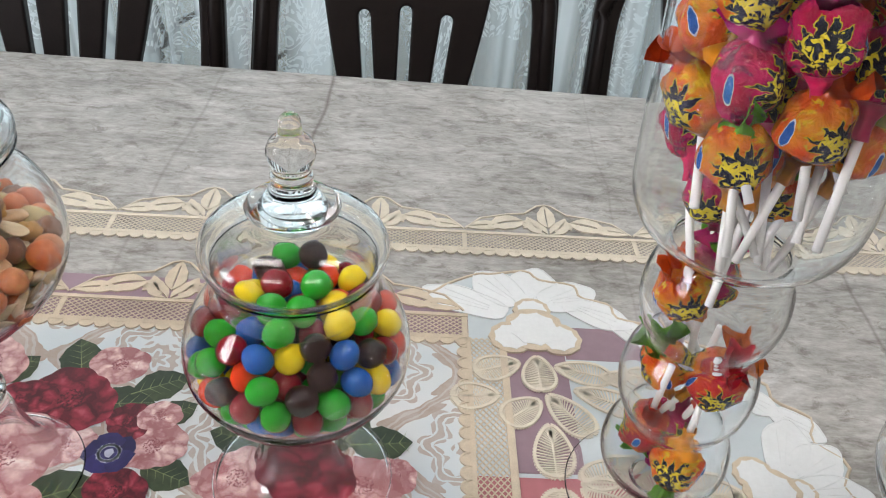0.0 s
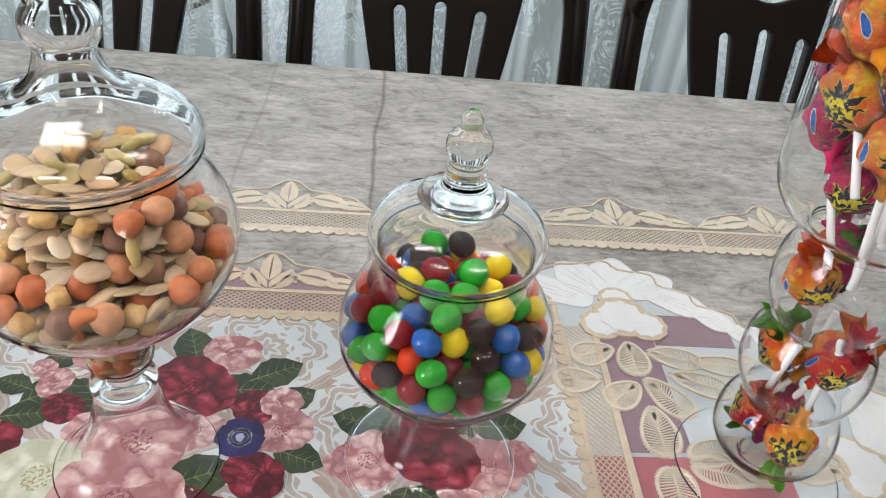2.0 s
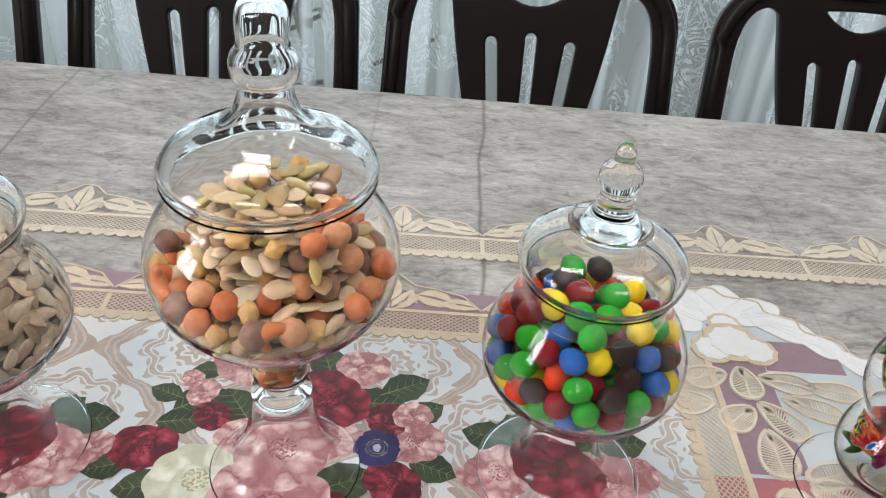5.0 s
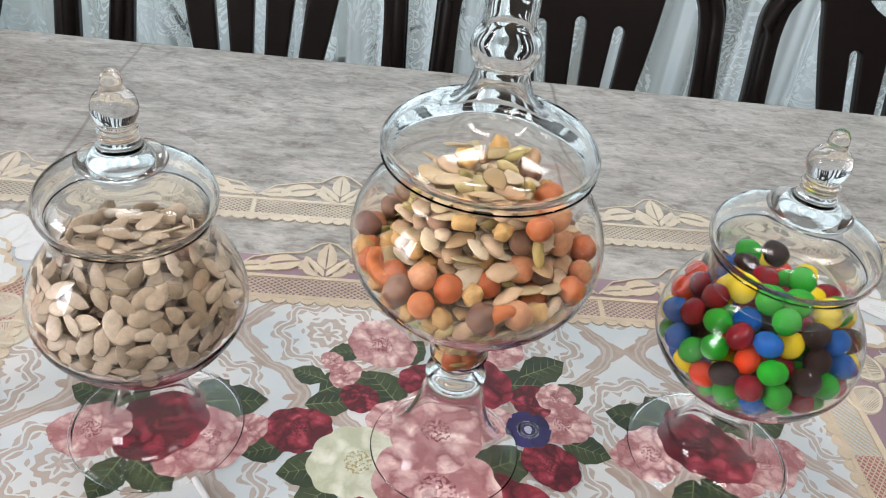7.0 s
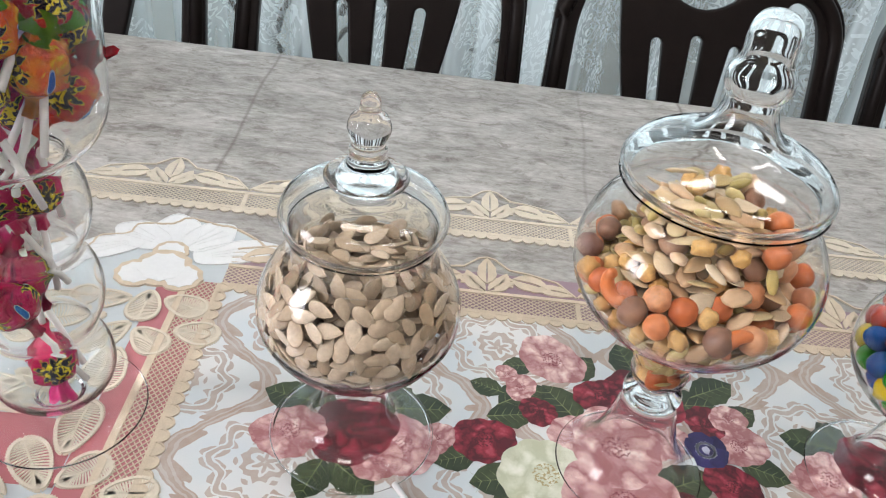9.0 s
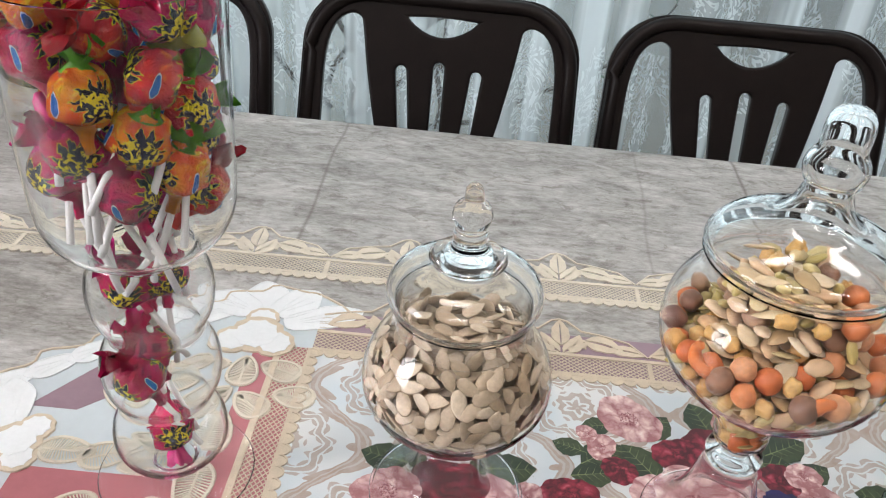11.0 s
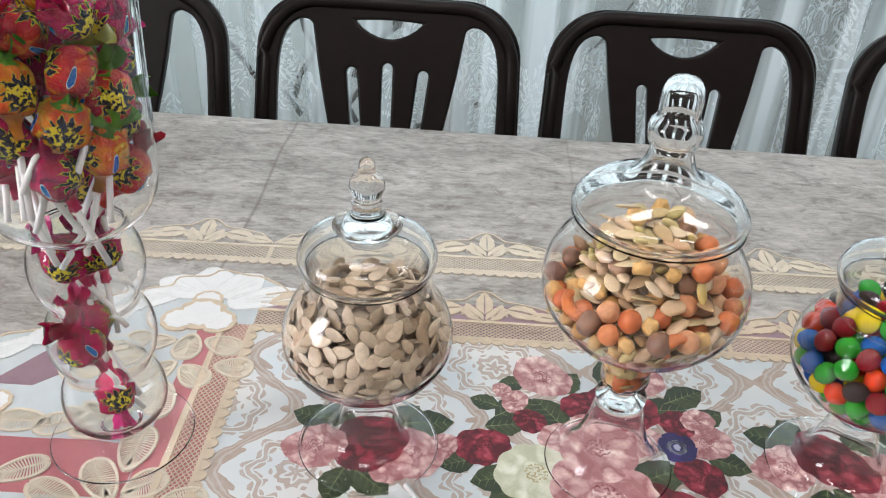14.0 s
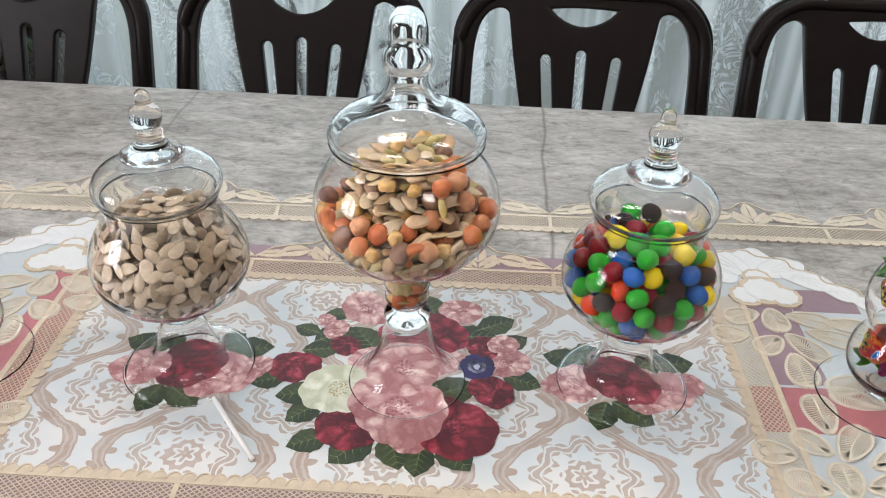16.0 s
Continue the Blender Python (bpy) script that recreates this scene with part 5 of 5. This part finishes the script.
def wrapper_material(name, a, b, tip, tip2):
    """Glossy printed foil: two ground colours, a jagged dark burst with yellow marks and a blue oval."""
    m, nt, bs = node_mat(name)
    v0 = coords(nt)
    wob = nt.nodes.new("ShaderNodeTexNoise")
    wob.inputs["Scale"].default_value, wob.inputs["Detail"].default_value = 75, 2
    nt.links.new(v0, wob.inputs["Vector"])
    sc = nt.nodes.new("ShaderNodeVectorMath")
    sc.operation = "MULTIPLY_ADD"
    nt.links.new(wob.outputs["Color"], sc.inputs[0])
    sc.inputs[1].default_value, sc.inputs[2].default_value = (0.0055,) * 3, (-0.00275,) * 3
    sm = nt.nodes.new("ShaderNodeVectorMath")
    sm.operation = "ADD"
    nt.links.new(v0, sm.inputs[0])
    nt.links.new(sc.outputs[0], sm.inputs[1])
    v = sm.outputs[0]
    sep = nt.nodes.new("ShaderNodeSeparateXYZ")
    nt.links.new(v, sep.inputs[0])
    X, Y, Z = sep.outputs
    ground = mix_col(nt, ramp(nt, noise_node(nt, 55, 2, 0.5, v), [(0.40, (0, 0, 0)), (0.58, (1, 1, 1))]), a, b)
    ground = mix_col(nt, ramp(nt, noise_node(nt, 85, 3, 0.6, v, 1.5), [(0.56, (0, 0, 0)), (0.63, (1, 1, 1))]), ground, tip2)
    ang = math_node(nt, "ARCTAN2", Z, Y)
    r = math_node(nt, "SQRT", math_node(nt, "ADD", math_node(nt, "MULTIPLY", Y, Y), math_node(nt, "MULTIPLY", Z, Z)))
    jag = math_node(nt, "ADD", 0.0080, math_node(nt, "MULTIPLY", math_node(nt, "PINGPONG", math_node(nt, "ADD", math_node(nt, "ADD", ang, math_node(nt, "MULTIPLY", noise_node(nt, 150, 2, 0.5, v0), 0.8)), 4.0), 0.30), 0.021))
    burst = math_node(nt, "LESS_THAN", r, jag)
    inner = math_node(nt, "LESS_THAN", r, math_node(nt, "SUBTRACT", jag, 0.0008))
    col = mix_col(nt, burst, ground, (0.65, 0.50, 0.02))
    col = mix_col(nt, inner, col, (0.012, 0.014, 0.03))
    # broken yellow marks on the dark burst
    fleck = noise_node(nt, 210, 2, 0.5, v0, 1.2)
    marks = math_node(nt, "MULTIPLY", math_node(nt, "GREATER_THAN", fleck, 0.53), math_node(nt, "LESS_THAN", r, 0.0098))
    marks = math_node(nt, "MULTIPLY", marks, math_node(nt, "LESS_THAN", math_node(nt, "ABSOLUTE", Z), 0.0072))
    col = mix_col(nt, marks, col, (0.83, 0.66, 0.03))
    # blue oval on the side
    e = math_node(nt, "ADD", math_node(nt, "POWER", math_node(nt, "DIVIDE", X, 0.0022), 2.0), math_node(nt, "POWER", math_node(nt, "DIVIDE", math_node(nt, "SUBTRACT", Z, -0.002), 0.0066), 2.0))
    blue = math_node(nt, "LESS_THAN", e, 1.0)
    rimb = math_node(nt, "LESS_THAN", e, 1.35)
    col = mix_col(nt, rimb, col, (0.75, 0.78, 0.85))
    col = mix_col(nt, blue, col, (0.02, 0.12, 0.45))
    nt.links.new(col, bs.inputs["Base Color"])
    bs.inputs["Roughness"].default_value, bs.inputs["Coat Weight"].default_value = 0.16, 0.2
    bs.inputs["Coat Roughness"].default_value = 0.08
    bump(nt, bs, noise_node(nt, 110, 4, 0.65, v0, 3.0), 1.0, 0.007)
    skirt = per_object(name + "_twist", [tip, tip, a, a, tip], 0.26, 0.35, 150, 0.5, 0.2)
    neck = plain(name + "_neck", b, 0.28, 0, 0.5, 110, 0.5)
    return m, skirt, neck


FOIL = {
    "orange": wrapper_material("orange_foil", (0.70, 0.085, 0.008), (0.78, 0.27, 0.010), (0.14, 0.42, 0.02), (0.80, 0.50, 0.02)),
    "magenta": wrapper_material("magenta_foil", (0.40, 0.003, 0.045), (0.56, 0.006, 0.10), (0.66, 0.012, 0.20), (0.20, 0.004, 0.06)),
    "red": wrapper_material("red_foil", (0.46, 0.006, 0.020), (0.62, 0.03, 0.012), (0.14, 0.42, 0.02), (0.74, 0.16, 0.02)),
}


def lollipop(colour, m, where):
    t = thing("lollipop", m, "%s foil wrapped round lollipop on a white stick" % colour, "lollipop", "lollipops in the %s vase" % where)
    ball = ellipsoid(0.0164, 0.0172, 0.0182, 22, 16, 0.24, seed=len(colour))
    part("wrapped_candy", ball, FOIL[colour][0], t)
    # wrapper twisted about the stick, and its crinkled tail at the other end
    for name, prof, mat, word, wave in (
            ("wrapper_neck", [(0.0105, -0.0135), (0.0062, -0.0185), (0.0040, -0.0220), (0.0034, -0.0265), (0.0042, -0.0320)], FOIL[colour][2], "wrapper twisted round the stick", 0.14),
            ("wrapper_tail", [(0.0100, 0.0145), (0.0052, 0.0182), (0.0064, 0.0212), (0.0112, 0.0252), (0.0150, 0.0300)], FOIL[colour][1], "crinkled wrapper end", 0.38)):
        bm = bmesh.new()
        seg = 26
        rings = []
        for k, (r, z) in enumerate(prof):
            ring = []
            for i in range(seg):
                a = 2 * math.pi * i / seg
                rk = r * (1 + wave * (k / 4) * math.cos(5 * a + k * 0.6))
                ring.append(bm.verts.new((rk * math.cos(a), rk * math.sin(a) * (1 - 0.12 * k if wave > 0.2 else 1), z + (0.006 * (k / 4) * math.sin(3 * a + 1) if wave > 0.2 else 0))))
            rings.append(ring)
        for a, b in zip(rings, rings[1:]):
            for i in range(seg):
                bm.faces.new((a[i], a[(i + 1) % seg], b[(i + 1) % seg], b[i]))
        bmesh.ops.solidify(bm, geom=bm.faces[:], thickness=0.0003)
        part(name, bm, mat, t, word)
    part("stick", tube([(0, 0, -0.018), (0, 0, -0.055), (0, 0, -0.088)], 0.0024, 10), STICK, t, "white paper stick")
    return t


proto = {}
VASE_PROF = [(max(0.0, r - 0.0022), z) for r, z in VASE_IN] + [(0.0640, 0.43)]


def vase_room(p):
    """Whether a point lies well inside the vase."""
    zz = np.array([q[1] for q in VASE_IN])
    rr = np.array([q[0] for q in VASE_IN])
    if p.z > VASE_IN[-1][1]:
        return math.hypot(p.x, p.y) < 0.064
    return p.z > 0.022 and math.hypot(p.x, p.y) < np.interp(p.z, np.maximum.accumulate(zz), rr) - 0.003


def fill_vase(at, palette, where, seed, low, low_palette):
    rr = random.Random(seed)
    cup = 37
    a = settle(cup, [0.0186] * cup, [(0.0, 0.226), (0.028, 0.227)] + [(q[0] - 0.0020, q[1]) for q in VASE_IN if q[1] > 0.2275], (0.24, 0.54), seed, 260)
    places = [Vector(q) for q in a if not (q[2] < 0.276 and q[1] < -0.004)]
    for zc, n in low:
        for k in range(n):
            ang = rr.uniform(0, 6.28) + k * 6.28 / n
            rad = 0.0 if n == 1 else 0.0185
            places.append(Vector((rad * math.cos(ang), rad * math.sin(ang), zc + rr.uniform(-0.003, 0.003))))
    for i, p in enumerate(places):
        best, score = None, -9
        shown = p.y < 0.030 and 0.25 < p.z < 0.360
        for k in range(300):
            d = Vector((rr.gauss(0, 1), rr.gauss(0, 1), rr.gauss(-0.2, 1))).normalized()
            # the stick points along d and the tail against it; both stay in the glass, or stand out of its mouth
            ok = all(vase_room(p + d * s) for s in (-0.029, 0.03, 0.045, 0.060, 0.089))
            # some sticks slant down along the south side of the glass, the rest lie deeper in
            far = -d.z - 16 * (p + d * 0.075).y if shown else 14 * (p + d * 0.06).y - 0.3 * d.z
            far += rr.uniform(0, 0.4)
            if ok and far > score:
                best, score = d, far
        if best is None:
            best = Vector((rr.gauss(0, 0.2), rr.gauss(0, 0.2), 1)).normalized()
        colour = palette[i % len(palette)] if p.z > 0.215 else low_palette[i % len(low_palette)]
        m = Matrix.Translation((at[0] + p.x, at[1] + p.y, T + LIFT + p.z)) @ Vector((0, 0, -1)).rotation_difference(best).to_matrix().to_4x4() @ Matrix.Rotation(rr.uniform(0, 6.28), 4, "Z")
        if colour in proto:
            tagged(copy_thing(proto[colour], m), group="lollipops in the %s vase" % where)
        else:
            proto[colour] = lollipop(colour, m, where)


fill_vase(VASES[0], ["orange", "magenta", "red", "orange", "magenta", "magenta"], "western", 31, [(0.049, 1), (0.111, 2), (0.178, 3)], ["magenta"])
fill_vase(VASES[1], ["orange", "magenta", "orange", "magenta", "red", "orange"], "eastern", 47, [(0.050, 3), (0.112, 3), (0.178, 3)], ["orange", "orange", "red", "orange", "magenta"])

# a loose paper stick on the runner
st = tube([(-0.342, 0.446, T + 0.0046), (-0.315, 0.411, T + 0.0046), (-0.288, 0.377, T + 0.0046)], 0.0022, 10)
thing("paper_stick", pose(0, 0, 0), "loose white paper lollipop stick lying on the runner", "stick", data=finish(st, "paper_stick", STICK))

# ---- planter by the curtain ----


def woven_material():
    m, nt, b = node_mat("dark_woven_raffia")
    v = coords(nt)
    n1 = noise_node(nt, 1.0, 3, 0.7, coords(nt, "Object", (130, 130, 60)), 0.8)
    nt.links.new(ramp(nt, n1, [(0.40, (0.012, 0.008, 0.005)), (0.55, (0.05, 0.035, 0.02)), (0.66, (0.26, 0.19, 0.10))]), b.inputs["Base Color"])
    b.inputs["Roughness"].default_value = 0.45
    bump(nt, b, n1, 0.9, 0.006)
    return m


RAFFIA = woven_material()
PLANT = per_object("dark_green_foliage", [(0.03, 0.08, 0.02), (0.05, 0.12, 0.03), (0.08, 0.15, 0.05)], 0.4, 0.3, 60, 0.1, island=True)
BARK = plain("brown_bark", (0.10, 0.075, 0.055), 0.8, 0, 0.3, 60, 0.5)
pot = thing("planter", pose(-1.36, 1.66, 0), "tall dark brown woven planter with a leafy plant by the curtain", "planter")
wav = []
for i in range(40):
    z = 0.62 * i / 39
    wav.append((0.19 + 0.09 * z / 0.62 + 0.004 * math.sin(i * 1.6), z))
part("woven_pot", lathe([(0, 0.0)] + wav + [(0.262, 0.62), (0.255, 0.57), (0, 0.57)], 72), RAFFIA, pot)
fol = bmesh.new()
pr = random.Random(5)


def foliage_leaf(bm, p, d, length, w):
    s = d.cross(Vector((0, 0, 1)))
    s = s.normalized() if s.length > 0.1 else Vector((1, 0, 0))
    n = s.cross(d).normalized()
    c = [p, p + d * length * 0.3 + s * w + n * w * 0.15, p + d * length * 0.7 + s * w * 0.8, p + d * length - n * length * 0.2, p + d * length * 0.7 - s * w * 0.8, p + d * length * 0.3 - s * w + n * w * 0.15]
    mid = p + d * length * 0.5 - n * w * 0.2
    vs = [bm.verts.new(q) for q in c]
    vm = bm.verts.new(mid)
    for i in range(6):
        bm.faces.new((vs[i], vs[(i + 1) % 6], vm))


for k in range(16):
    a = pr.uniform(0, 6.28)
    p = Vector((0.12 * math.cos(a), 0.12 * math.sin(a), 0.55))
    d = Vector((math.cos(a) * 0.55, math.sin(a) * 0.3, 1)).normalized()
    path = [p]
    for j in range(9):
        d = (d + Vector((pr.gauss(0, 0.16), pr.gauss(0, 0.1), pr.gauss(-0.02, 0.1)))).normalized()
        p = p + d * 0.075
        path.append(p)
        for _ in range(3):
            dd = (d * 0.4 + Vector((pr.gauss(0, 0.7), pr.gauss(0, 0.7), pr.gauss(0, 0.5)))).normalized()
            foliage_leaf(fol, p, dd, pr.uniform(0.05, 0.08), pr.uniform(0.014, 0.022))
    part("stem", tube(path, 0.005, 6, taper=0.4), BARK, pot)
part("foliage", fol, PLANT, pot, smooth=False)

# bare twigs outside, seen through the sheer curtain
shrub = thing("shrub", pose(-0.80, 2.75, 0), "bare twisting twigs with few leaves outside the window", "shrub")
tw, lv = bmesh.new(), bmesh.new()
for k in range(26):
    p = Vector((pr.uniform(-0.25, 0.25), pr.uniform(-0.1, 0.1), 0.0 if k < 8 else pr.uniform(0.1, 0.7)))
    d = Vector((pr.gauss(0, 0.6), pr.gauss(0, 0.15), pr.uniform(0.3, 1.0))).normalized()
    path = [p]
    for j in range(10):
        d = (d + Vector((pr.gauss(0, 0.32), pr.gauss(0, 0.1), pr.gauss(0.02, 0.2)))).normalized()
        p = p + d * 0.10
        path.append(p)
        if j > 3 and pr.random() < 0.5:
            foliage_leaf(lv, p, Vector((pr.gauss(0, 1), pr.gauss(0, 0.3), pr.gauss(0, 1))).normalized(), 0.07, 0.022)
    tb = tube(path, 0.011, 6, taper=0.35)
    me = bpy.data.meshes.new("tmp")
    tb.to_mesh(me)
    tb.free()
    tw.from_mesh(me)
    bpy.data.meshes.remove(me)
part("twigs", tw, BARK, shrub)
part("leaves", lv, PLANT, shrub, smooth=False)
thing("ground", pose(0, 0, 0), "plain paved ground outside the window", "ground", kind="structure", data=finish(box(bmesh.new(), -30, 30, 2.38, 60, -0.12, -0.02), "ground", FLOOR, False))
